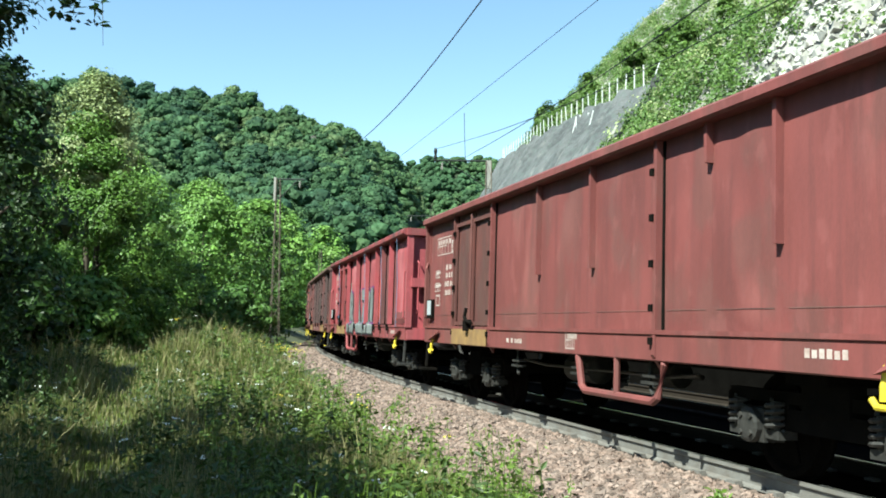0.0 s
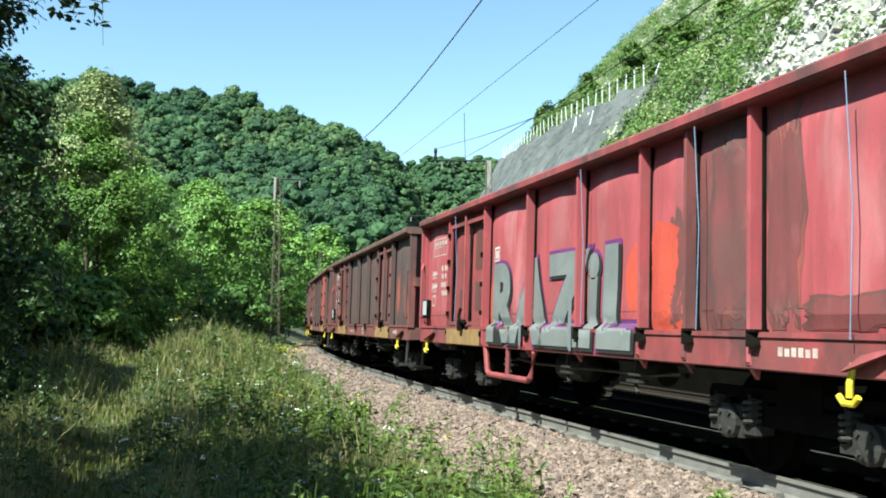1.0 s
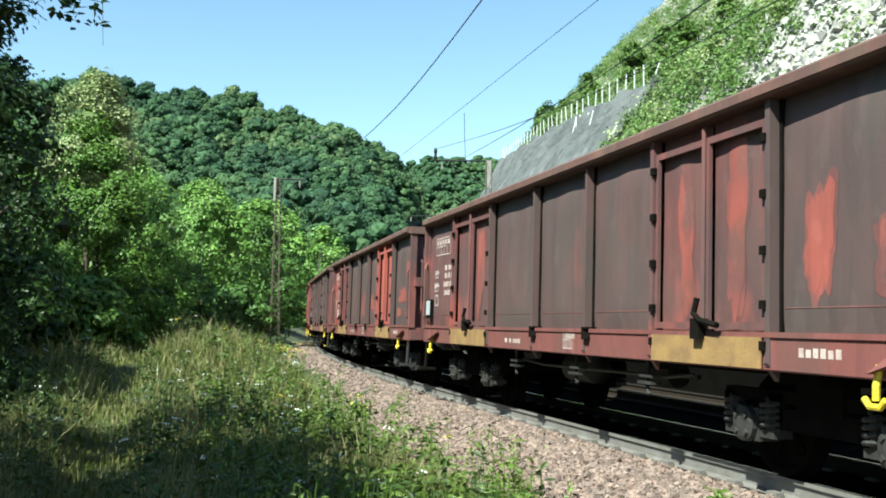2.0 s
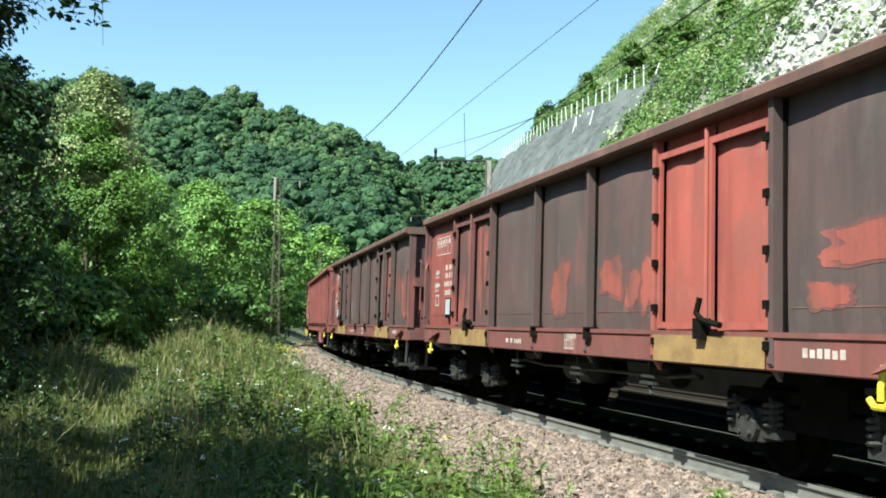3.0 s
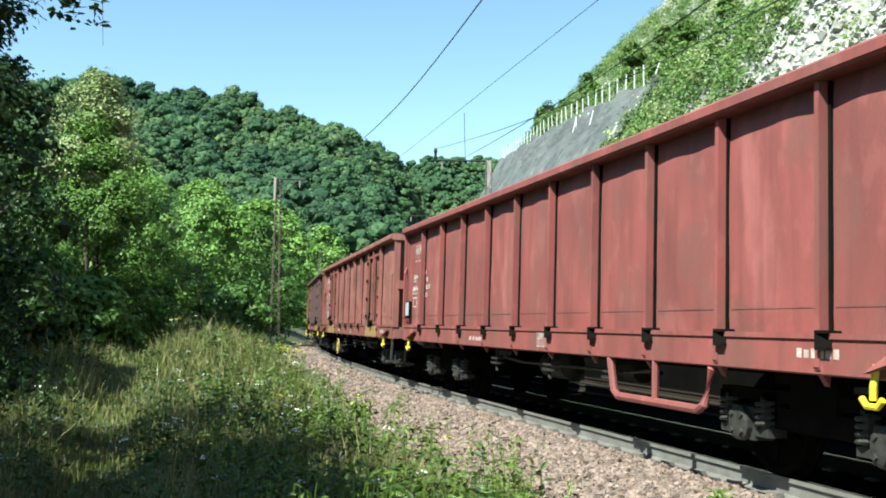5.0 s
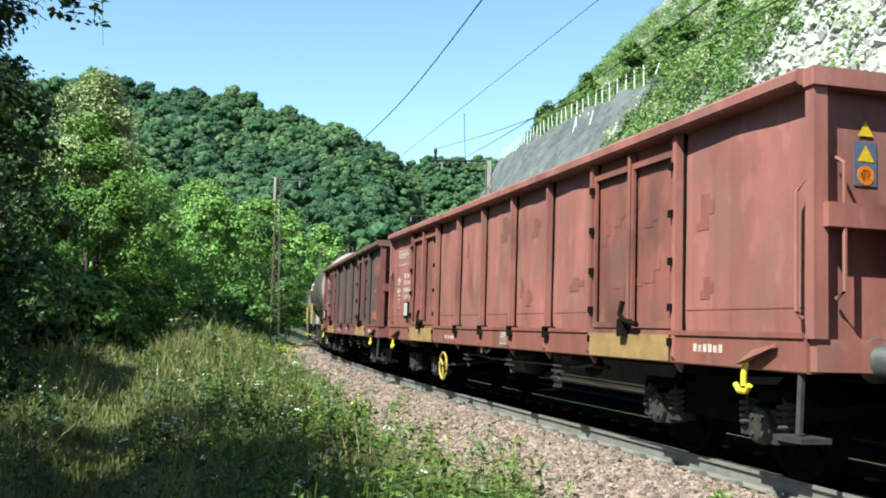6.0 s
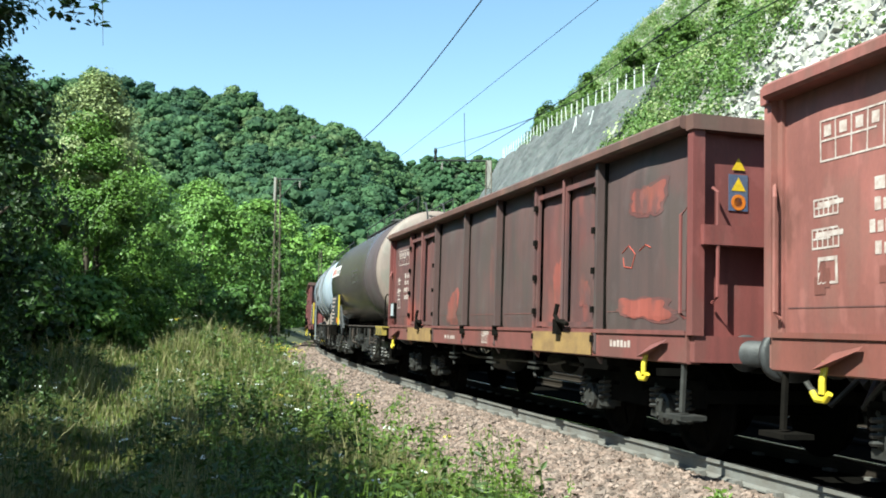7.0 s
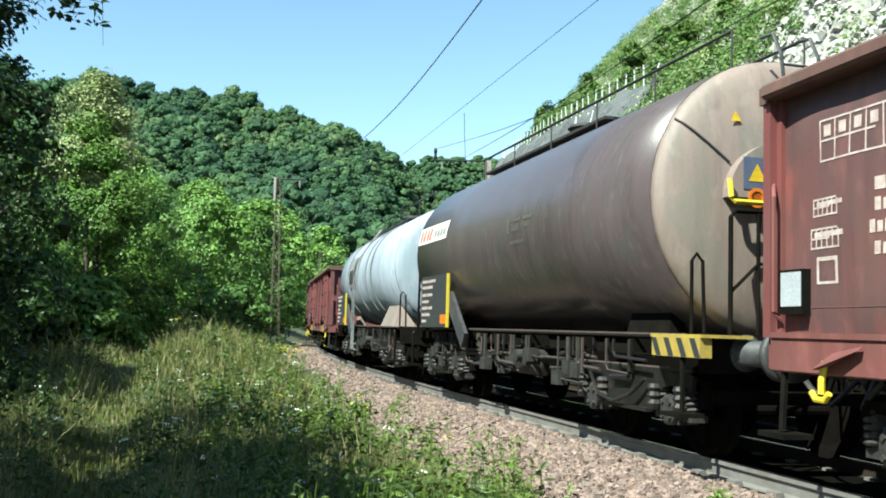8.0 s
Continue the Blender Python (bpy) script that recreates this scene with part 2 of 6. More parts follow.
def rail_profile(mid):
    h = [(-0.036, 0), (0.036, 0), (0.036, -0.035), (0.009, -0.05), (0.009, -0.14), (0.075, -0.16), (0.075, -0.172), (-0.075, -0.172), (-0.075, -0.16), (-0.009, -0.14), (-0.009, -0.05), (-0.036, -0.035)]
    return [(mid + d, z) for d, z in h]


def make_track(name, mid, label):
    t = thing(name, label, "railway track", kind="structure")
    near = [(mid + 3.3, -0.86), (mid + 2.55, -0.55), (mid + 1.75, -0.21), (mid + 1.42, -0.17), (mid + 0.86, -0.185)]
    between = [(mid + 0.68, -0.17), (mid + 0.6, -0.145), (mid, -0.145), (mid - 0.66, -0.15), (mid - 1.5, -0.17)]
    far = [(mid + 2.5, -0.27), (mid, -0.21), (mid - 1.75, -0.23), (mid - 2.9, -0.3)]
    part("ballast_bed", strip("ballast_bed", far if mid else near, -200, 40, 1.0, M_BED_SHADE if mid else M_BED, CANT, True), None, t)
    # bed between the rails, raised over the sleepers, the train's shade in its colour
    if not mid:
        part("oily_bed", strip("oily_bed", between, -200, 40, 1.0, M_BED_SHADE, CANT, True), None, t, "ballast between the rails, coloured near-black as the train's shade")
    for d in (0.755, -0.755):
        # only the sunlit near rail keeps the bright steel, the others are coloured shaded
        r = part("rail", strip("rail", rail_profile(mid + d), -200, 40, 1.0, M_RAIL if d > 0 and not mid else M_RAIL_SHADE, CANT, False, True), None, t)
        part("running_surface", strip("running_surface", [(mid + d - 0.03, 0.003), (mid + d + 0.03, 0.003)], -200, 40, 1.0, M_RAILTOP, CANT), None, r, "polished running surface of the rail")
    return t


near_track = make_track("railway_track", 0.0, "curved railway track of steel rails on concrete sleepers in brown ballast")
make_track("railway_track", -4.0, "second railway track of steel rails on ballast behind the train")


def turn_at(s, d, z, cant=0.0):
    """A pose whose x runs along the travel, y away from the path side."""
    x, y, a = track(s)
    px, py, pz = beside(s, d, z, cant)
    return Matrix.Translation((px, py, pz)) @ Matrix.Rotation(float(a) - math.pi / 2, 4, "Z") @ Matrix.Rotation(-cant, 4, "X")


def sleepers(t, mid, s0, s1, name="sleeper"):
    b = Build()
    prof = [(-1.3, -0.2), (-1.3, -0.04), (-1.22, 0.0), (-0.4, -0.03), (0.4, -0.03), (1.22, 0.0), (1.3, -0.04), (1.3, -0.2)]
    vs = [(x * (1 if z > -0.1 else 1.15), y, z) for x in (-0.12, 0.12) for y, z in prof]
    b.add(vs, [(i, (i + 1) % 8, 8 + (i + 1) % 8, 8 + i) for i in range(8)] + [tuple(range(7, -1, -1)), tuple(range(8, 16))])
    me = b.mesh(name, M_SLEEPER)
    c = Build()
    for y in (-0.755, 0.755):
        for dy in (-0.12, 0.12):
            c.box(-0.07, 0.07, y + dy - 0.04, y + dy + 0.04, 0.0, 0.05)
    clip = c.mesh("rail_clip", M_RAIL)
    s = s0
    while s < s1:
        o = part(name, me, None, t)
        o.matrix_basis = turn_at(s, mid, -0.172, CANT)
        p = part("rail_clip", clip, None, o)
        s += 0.63


# ---- the slope across the line ----
TERRACE = 19.5


def top_z(s):
    """Height of the terrace over the rails; it climbs away along the line."""
    return 17.1 + np.clip(-(np.asarray(s, float) + 46), 0, 64) * 0.08


def slope_z(e, s):
    e, h = np.asarray(e, float), top_z(s)
    return np.where(e < 8, -1.0, np.where(e < TERRACE, -0.4 + (h + 0.4) / (TERRACE - 8) * (e - 8), np.where(e < 20.8, h, h + 1.1 * (e - 20.8))))


def bank(s):
    """How far the slope stands back from the line."""
    return np.clip(1.5 + (np.asarray(s, float) + 46) * 0.022, 0.2, 1.5)


def hill_point(s, e, out=0.0):
    """Place on the slope, e metres from the track away from the path; out lifts it off the face."""
    x, y, a = track(s)
    z = slope_z(e, s)
    u = 0.5 * wave(np.asarray(s), np.asarray(e), 0.55, 3) + 0.35 * wave(np.asarray(s), np.asarray(e), 1.6, 5)
    u = np.where(e < 9, 0, u) + out
    e = e + bank(s)
    return np.stack([x + np.cos(a) * (e - 0.75 * u), y + np.sin(a) * (e - 0.75 * u), z + 0.62 * u], -1)


def make_hillside():
    ss = np.arange(-125, 46, 0.9)
    es = np.concatenate([np.arange(7, 26, 0.6), np.arange(26, 90, 1.6)])
    S, E = np.meshgrid(ss, es, indexing="ij")
    V = hill_point(S, E).reshape(-1, 3)
    n, m = S.shape
    i = np.arange(n * m).reshape(n, m)
    f = np.stack([i[:-1, :-1], i[1:, :-1], i[1:, 1:], i[:-1, 1:]], -1).reshape(-1, 4)
    tagged(new("hillside", bulk("hillside", V, f, M_ROCK)), "steep pale limestone hillside above the railway cutting", "hillside", kind="structure")


make_hillside()


def make_wall():
    ss = np.arange(-112, -44.9, 0.5)
    ts = np.linspace(0, 1, 36)
    S, T = np.meshgrid(ss, ts, indexing="ij")
    lower = np.clip((S + 60) / 15, 0, 1)                 # its foot climbs towards the near end
    E = 11.5 + 8.3 * (lower * 0.75 + T * (1 - lower * 0.75))
    u = 0.55 + 0.42 * wave(S, E, 0.8, 2) + 0.2 * wave(S, E, 2.9, 4) + 0.07 * np.sin(S * 7) * np.cos(E * 6)
    x, y, a = track(S)
    z = np.minimum(slope_z(E, S), top_z(S))
    E = E + bank(S)
    V = np.stack([x + np.cos(a) * (E - 0.8 * u), y + np.sin(a) * (E - 0.8 * u), z + 0.58 * u], -1)
    n, m = S.shape
    front = V.reshape(-1, 3)
    back = np.stack([x + np.cos(a) * (E + 0.9), y + np.sin(a) * (E + 0.9), z - 0.5], -1).reshape(-1, 3)
    i = np.arange(n * m).reshape(n, m)
    q = np.stack([i[:-1, :-1], i[1:, :-1], i[1:, 1:], i[:-1, 1:]], -1).reshape(-1, 4)
    edge = np.concatenate([i[:, 0], i[-1, 1:], i[::-1, -1][1:], i[0, ::-1][1:]])
    k = n * m
    side = np.stack([edge[:-1], edge[1:], edge[1:] + k, edge[:-1] + k], -1)
    me = bulk("wall_shotcrete", np.concatenate([front, back]), np.concatenate([q, q[:, ::-1] + k, side]), M_WALL)
    tagged(new("wall_shotcrete", me), "rough grey shotcrete retaining wall on the steep slope", "retaining wall", kind="structure")


make_wall()


# ---- leaves ----
def leaf_quads(centres, normals, size, rng, slim=0.6, spread=0.55):
    """Rhombic leaves round the centres; normals only bias them."""
    n = len(centres)
    nn = normals + rng.normal(0, spread, (n, 3))
    nn /= np.linalg.norm(nn, axis=1, keepdims=True) + 1e-9
    r = rng.normal(0, 1, (n, 3))
    a = np.cross(nn, r)
    a /= np.linalg.norm(a, axis=1, keepdims=True) + 1e-9
    b = np.cross(nn, a)
    s = (size * rng.uniform(0.6, 1.4, n))[:, None]
    v = np.stack([centres - a * s, centres - b * s * slim + nn * s * 0.15, centres + a * s, centres + b * s * slim + nn * s * 0.15], 1)
    return v.reshape(-1, 3)


def quads_mesh(name, v, material):
    return bulk(name, v, np.arange(len(v)).reshape(-1, 4), material)


def crown_cloud(rng, height, radius, base, clumps, per, clump_r, taper=0.6, gap=0.25, hubs=None):
    """Leaf centres and outward directions of an uneven crown from base to height."""
    C, D = [], []
    mid = np.array([0, 0, (height + base) / 2])
    for _ in range(clumps):
        t = rng.uniform(0, 1)
        prof = math.sin(math.pi * min(1, (t * 0.86 + 0.12))) ** 0.7 * (1 - (1 - taper) * t)
        a = rng.uniform(0, 2 * math.pi)
        lob = 1 + gap * math.sin(3 * a + 5 * t) + gap * 0.8 * math.sin(5 * a - 7 * t + 2)
        rr = radius * prof * lob * rng.uniform(0.35, 1.0) ** 0.5
        c = np.array([math.cos(a) * rr, math.sin(a) * rr, base + (height - base) * t])
        k = int(per * rng.uniform(0.5, 1.4))
        p = rng.normal(0, 1, (k, 3))
        p /= np.linalg.norm(p, axis=1, keepdims=True)
        p *= (rng.uniform(0.3, 1, k) ** 0.5)[:, None] * clump_r * rng.uniform(0.6, 1.35) * np.array([1, 1, 0.7])
        o = p / clump_r + (c - mid) / (np.linalg.norm(c - mid) + 0.1) * 0.6 + np.array([0, 0, 0.5])
        C.append(c + p)
        D.append(o)
        if hubs is not None:
            hubs.append(c)
    return np.concatenate(C), np.concatenate(D)


def trunk_build(rng, height, radius, base, girth, limbs=9):
    b = Build()
    lean = rng.uniform(-0.04, 0.04, 2)
    pts = [(lean[0] * z + 0.06 * math.sin(z), lean[1] * z + 0.06 * math.cos(1.3 * z), z) for z in np.linspace(-0.3, height * 0.86, 9)]
    b.tube(pts, girth, 9, girth * 0.15)
    for k in range(limbs):
        z = base * 0.7 + (height * 0.8 - base * 0.7) * (k + 0.5) / limbs
        a = k * 2.4 + rng.uniform(-0.4, 0.4)
        ln = radius * rng.uniform(0.5, 0.85) * (1 - 0.4 * k / limbs)
        p0 = Vector((lean[0] * z, lean[1] * z, z))
        b.tube([p0, p0 + Vector((math.cos(a) * ln * 0.5, math.sin(a) * ln * 0.5, ln * 0.3)), p0 + Vector((math.cos(a) * ln, math.sin(a) * ln, ln * 0.75))], girth * 0.35, 6, girth * 0.06)
    return b


def tree(name, label, x, y, height, radius, seed, material, base=1.2, clumps=90, per=60, clump_r=0.55, leaf=0.09, taper=0.6, girth=0.16, gap=0.25):
    rng = np.random.default_rng(seed)
    t = thing(name, label, "tree" if "tree" in name else "shrub", "trees and shrubs along the line", m=Matrix.Translation((x, y, float(ground_z(x, y)))))
    part("trunk", trunk_build(rng, height, radius, base, girth), M_BARK, t, smooth=True)
    hubs = []
    C, D = crown_cloud(rng, height, radius, base, clumps, per, clump_r, taper, gap, hubs)
    V = leaf_quads(C, D, leaf, rng, 0.6, 0.4)
    k = len(V)
    # dense inner foliage: a rough lump in the heart of each clump, made of four-cornered facets
    lump = np.array([(1, 0, 0), (0, 1, 0), (-1, 0, 0), (0, -1, 0), (0, 0, 0.8), (0, 0, -0.8)], float)
    facets = np.array([(0, 1, 4, 4), (1, 2, 4, 4), (2, 3, 4, 4), (3, 0, 4, 4), (1, 0, 5, 5), (2, 1, 5, 5), (3, 2, 5, 5), (0, 3, 5, 5)])
    H = np.array(hubs)
    L = H[:, None] + lump[None] * clump_r * rng.uniform(0.2, 0.45, (len(H), 6, 1))
    tri = (facets[None, :, :3] + 6 * np.arange(len(H))[:, None, None]).reshape(-1, 3) + k
    quad = np.arange(k).reshape(-1, 4)
    q3 = np.concatenate([quad[:, [0, 1, 2]], quad[:, [0, 2, 3]], tri])
    part("crown", bulk("crown", np.concatenate([V, L.reshape(-1, 3)]), q3, material), None, t)
    return t


# ---- trees at the edge of the meadow ----
T_LBL = "leafy green deciduous tree at the edge of the meadow"
tree("tree", "tall dark leafy tree leaning over the shaded path", -12.4, 17.5, 9.0, 2.6, 11, M_LEAF_SHADED, 1.0, 120, 150, 0.6, 0.05, gap=0.35)
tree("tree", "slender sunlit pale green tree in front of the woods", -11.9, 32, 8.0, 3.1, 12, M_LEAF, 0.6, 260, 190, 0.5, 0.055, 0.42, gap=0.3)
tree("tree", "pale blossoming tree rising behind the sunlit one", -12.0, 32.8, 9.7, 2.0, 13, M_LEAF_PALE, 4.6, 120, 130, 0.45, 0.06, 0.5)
tree("tree", "broad dark tree standing behind the shaded path", -14.5, 26, 10.0, 3.4, 14, M_LEAF_SHADED, 0.6, 150, 130, 0.7, 0.065)
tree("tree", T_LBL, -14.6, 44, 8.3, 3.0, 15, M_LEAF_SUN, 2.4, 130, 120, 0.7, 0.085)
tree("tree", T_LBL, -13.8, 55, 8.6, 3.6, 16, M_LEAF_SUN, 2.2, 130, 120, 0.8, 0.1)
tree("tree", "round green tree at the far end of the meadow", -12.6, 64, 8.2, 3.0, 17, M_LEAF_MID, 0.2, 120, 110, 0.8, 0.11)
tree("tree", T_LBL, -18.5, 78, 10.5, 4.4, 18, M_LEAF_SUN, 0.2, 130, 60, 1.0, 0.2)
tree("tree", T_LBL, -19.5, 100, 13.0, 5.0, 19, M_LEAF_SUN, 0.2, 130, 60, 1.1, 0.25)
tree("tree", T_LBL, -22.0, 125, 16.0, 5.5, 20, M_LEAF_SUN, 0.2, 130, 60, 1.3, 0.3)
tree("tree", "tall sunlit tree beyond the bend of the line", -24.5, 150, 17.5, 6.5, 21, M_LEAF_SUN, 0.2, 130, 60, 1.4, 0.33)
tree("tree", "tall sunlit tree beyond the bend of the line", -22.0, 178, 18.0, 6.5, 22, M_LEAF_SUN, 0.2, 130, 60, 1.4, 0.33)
tree("tree", "green tree with dense foliage deep in the wood", -20.5, 40, 11.5, 5.0, 23, M_LEAF_MID, 0.3, 130, 70, 0.9, 0.14)
tree("tree", "green tree with dense foliage deep in the wood", -22.5, 58, 11.5, 5.5, 24, M_LEAF_MID, 0.3, 130, 70, 1.0, 0.16)
for k, (x, y, h, r) in enumerate([(-10.9, 21, 2.6, 1.6), (-12.2, 26, 3.6, 1.9), (-13.4, 31, 3.2, 2.0), (-14.6, 38, 4.0, 2.2), (-15.2, 46, 3.8, 2.2), (-15.8, 60, 3.6, 2.2), (-16.5, 70, 4.4, 2.6), (-15.4, 52, 4.6, 2.4), (-13.2, 22, 5.0, 2.2), (-11.4, 34.4, 2.6, 1.9), (-12.6, 47.0, 3.4, 2.2), (-10.6, 50.0, 3.0, 2.0), (-10.9, 29.6, 2.6, 1.7), (-12.3, 28.8, 3.4, 1.8)]):
    tree("shrub", "dense green shrub at the foot of the trees", x, y, h, r, 40 + k, M_LEAF_SHADED if k in (0, 1, 8) else (M_LEAF_MID if k % 3 else M_LEAF), 0.05, 90, 60, 0.5, 0.1, 0.8, 0.05)
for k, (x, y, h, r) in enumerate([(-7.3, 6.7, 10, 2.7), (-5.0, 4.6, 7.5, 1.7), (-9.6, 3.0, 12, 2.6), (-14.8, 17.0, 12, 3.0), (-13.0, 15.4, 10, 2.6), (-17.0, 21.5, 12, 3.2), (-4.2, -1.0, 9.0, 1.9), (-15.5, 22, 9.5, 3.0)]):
    tree("tree", "leafy tree standing by the path, shading the grass", x, y, h, r, 60 + k, M_LEAF_SHADED, 2.2, 130, 60, 0.65, 0.13)
tree("tree", "dark leafy tree with drooping twigs beside the path", -6.75, 12.4, 7.9, 2.0, 77, M_LEAF_SHADED, 0.7, 190, 120, 0.42, 0.05, gap=0.2)


def overhanging_branch():
    """A leafy twig reaching out over the path."""
    rng = np.random.default_rng(91)
    t = thing("branch", "leafy twig of a tree hanging over the path", "branch")
    pts = [(-6.3, 7.2, 5.6), (-5.0, 8.2, 5.0), (-4.2, 8.8, 4.65), (-3.5, 9.2, 4.42)]
    part("stem", Build().tube(pts, 0.03, 6, 0.006), M_BARK, t)
    C = []
    for k in range(9):
        q = Vector(pts[1]).lerp(Vector(pts[3]), k / 8)
        part("twig", Build().tube([q, q + Vector((rng.uniform(-0.1, 0.3), rng.uniform(-0.2, 0.2), rng.uniform(-0.3, 0.1))), q + Vector((rng.uniform(0.1, 0.6), rng.uniform(-0.3, 0.3), rng.uniform(-0.5, 0.1)))], 0.006, 4, 0.002), M_BARK, t)
    for k in range(90):
        u = rng.uniform(0.2, 1) * 3
        i = min(int(u), 2)
        p = np.array(pts[i]) + (np.array(pts[i + 1]) - np.array(pts[i])) * (u - i)
        C.append(p + rng.normal(0, 0.13, (7, 3)) - np.array([0, 0, 0.05]))
    C = np.concatenate(C)
    part("leaves", quads_mesh("leaves", leaf_quads(C, np.tile([0.0, 0.0, 1.0], (len(C), 1)), 0.05, rng), M_LEAF_SHADED), None, t)


overhanging_branch()


# ---- wooded hills ----

def ridge(x, depth):
    """Height of the near wooded ridge, by lateral place and distance."""
    crest = np.interp(x, [-400, -171, -149, -109, -71, -36, -14, 60], [96, 101, 103, 97, 90, 78, 68, 40]) + 2.0 * np.sin(x * 0.11) + 1.2 * np.sin(x * 0.27 + 1)
    nose = 1 / (1 + np.exp((x + 9 - 4 * np.sin(depth * 0.05)) / 5.0))
    up = np.clip((depth - 190) / 235, 0, 1) ** 0.9
    down = 1 - np.clip((depth - 425) / 300, 0, 1)
    foot = 52 * np.clip((depth - 190) / 330, 0, 1)
    return (np.maximum(crest * nose, foot) * up * down) + 3 * wave(x, depth, 0.04, 2) * up


def far_ridge(x, depth):
    crest = 113 + 3 * np.sin(x * 0.045 + 1.2) + 0.05 * x
    return crest * np.clip((depth - 480) / 230, 0, 1) * (1 - np.clip((depth - 760) / 500, 0, 1))


def hill_mesh(name, fn, x0, x1, y0, y1, step, label):
    X, Y = np.meshgrid(np.arange(x0, x1, step), np.arange(y0, y1, step), indexing="ij")
    Z = fn(X, Y) + 2.2 * (fn(X, Y) > 2) - 1.2
    n, m = X.shape
    i = np.arange(n * m).reshape(n, m)
    f = np.stack([i[:-1, :-1], i[1:, :-1], i[1:, 1:], i[:-1, 1:]], -1).reshape(-1, 4)
    tagged(new(name, bulk(name, np.stack([X, Y, Z], -1).reshape(-1, 3), f, M_WOODFLOOR, True)), label, "hill", kind="structure")


hill_mesh("backdrop_hill_near", ridge, -520, 330, 185, 730, 8, "wooded ridge rising behind the meadow")
hill_mesh("backdrop_hill_far", far_ridge, -700, 800, 480, 1280, 20, "distant wooded ridge at the end of the valley")


def woods(name, fn, spots, size, leaves, leaf, seed, label, tints):
    """Many crowns on a hill, joined by tint: each a heap of uneven leafy clumps."""
    rng = np.random.default_rng(seed)
    bm = bmesh.new()
    bmesh.ops.create_icosphere(bm, subdivisions=2, radius=1.0)
    ico_v = np.array([v.co[:] for v in bm.verts])
    ico_f = np.array([[v.index for v in f.verts] for f in bm.faces])
    bm.free()
    lumps = []
    for k in range(12):
        p = rng.uniform(0, 6.28, 3)
        q = 1 + 0.17 * np.sin(3.1 * ico_v[:, 0] + p[0]) * np.sin(3.7 * ico_v[:, 1] + p[1]) + 0.12 * np.sin(6 * ico_v[:, 2] + 5 * ico_v[:, 0] + p[2]) + rng.normal(0, 0.09, len(ico_v))
        lumps.append(ico_v * q[:, None] * np.array([1, 1, 0.82]))
    groups = [[[], [], [], 0] for _ in tints]
    for x, y in spots:
        # stands of one kind of tree grow together
        q = 0.5 + 0.4 * float(wave(x, y, 0.035, seed)) + rng.normal(0, 0.19)
        g = groups[int(min(len(tints) - 1, max(0, q * len(tints))))]
        h = size * rng.uniform(0.65, 1.3)
        w = h * rng.uniform(0.8, 1.15)
        foot = np.array([x, y, float(fn(x, y)) - 1])
        a0 = rng.uniform(0, 6.28)
        for j in range(13):
            a = a0 + j * 2.4
            out = 0 if j == 0 else (0.17 if j < 5 else rng.uniform(0.24, 0.36))
            top = 0.72 if j == 0 else (rng.uniform(0.5, 0.7) if j < 5 else rng.uniform(0.12, 0.5))
            c = foot + np.array([math.cos(a) * w * out, math.sin(a) * w * out, h * top])
            r = w * rng.uniform(0.1, 0.2)
            v = lumps[rng.integers(12)] * r + c
            g[1].append(v)
            g[2].append(ico_f + g[3])
            g[3] += len(v)
            n = leaves // 13
            d = rng.normal(0, 1, (n, 3))
            d /= np.linalg.norm(d, axis=1, keepdims=True)
            d[:, 2] = np.abs(d[:, 2]) * 0.8 + 0.2 * d[:, 2]
            g[0].append(leaf_quads(c + d * r * rng.uniform(0.9, 1.4, (n, 1)) * np.array([1, 1, 0.85]), d, leaf * h / size, rng, 0.8, 0.45))
    for (quads, core_v, core_f, _), material in zip(groups, tints):
        if not quads:
            continue
        Q = np.concatenate(quads)
        k = len(Q)
        quad = np.arange(k).reshape(-1, 4)
        tri = np.concatenate([quad[:, [0, 1, 2]], quad[:, [0, 2, 3]], np.concatenate(core_f) + k])
        tagged(new(name, bulk(name, np.concatenate([Q] + core_v), tri, material)), label, "woods", kind="stuff")


def scatter(x0, x1, y0, y1, step, seed, keep=None):
    rng = np.random.default_rng(seed)
    return [(x + rng.uniform(-0.45, 0.45) * step, y + rng.uniform(-0.45, 0.45) * step) for x in np.arange(x0, x1, step) for y in np.arange(y0, y1, step) if keep is None or keep(x, y)]


def far_leaf(name, colour, other):
    return mat(name, colour, 0.7, 0, other, 0.5, 0.9, 1.6, 1.0, spec=0.15, trans=0.05, island=0.3)


FAR_TINTS = [far_leaf("leaf_far_dark", (0.0240, 0.0530, 0.0286), (0.0348, 0.0689, 0.0360)),
             far_leaf("leaf_far_deep", (0.0324, 0.0678, 0.0307), (0.0456, 0.0848, 0.0371)),
             far_leaf("leaf_far_mid", (0.0444, 0.0848, 0.0339), (0.0624, 0.1028, 0.0424)),
             far_leaf("leaf_far_light", (0.0720, 0.1145, 0.0477), (0.1056, 0.1399, 0.0636))]
woods("woods_on_ridge", ridge, scatter(-235, 60, 200, 440, 6.8, 5, lambda x, y: -0.46 * y < x < 0.1 * y) + scatter(-30, 62, 441, 570, 8.0, 15, lambda x, y: x < 0.11 * y), 10.5, 364, 0.38, 6, "dense deciduous woods covering the ridge", FAR_TINTS)
woods("woods_on_far_ridge", far_ridge, scatter(-80, 130, 500, 770, 9.5, 7, lambda x, y: -0.06 * y < x < 0.12 * y), 14, 78, 0.45, 8, "distant woods on the far ridge", FAR_TINTS[1:3])


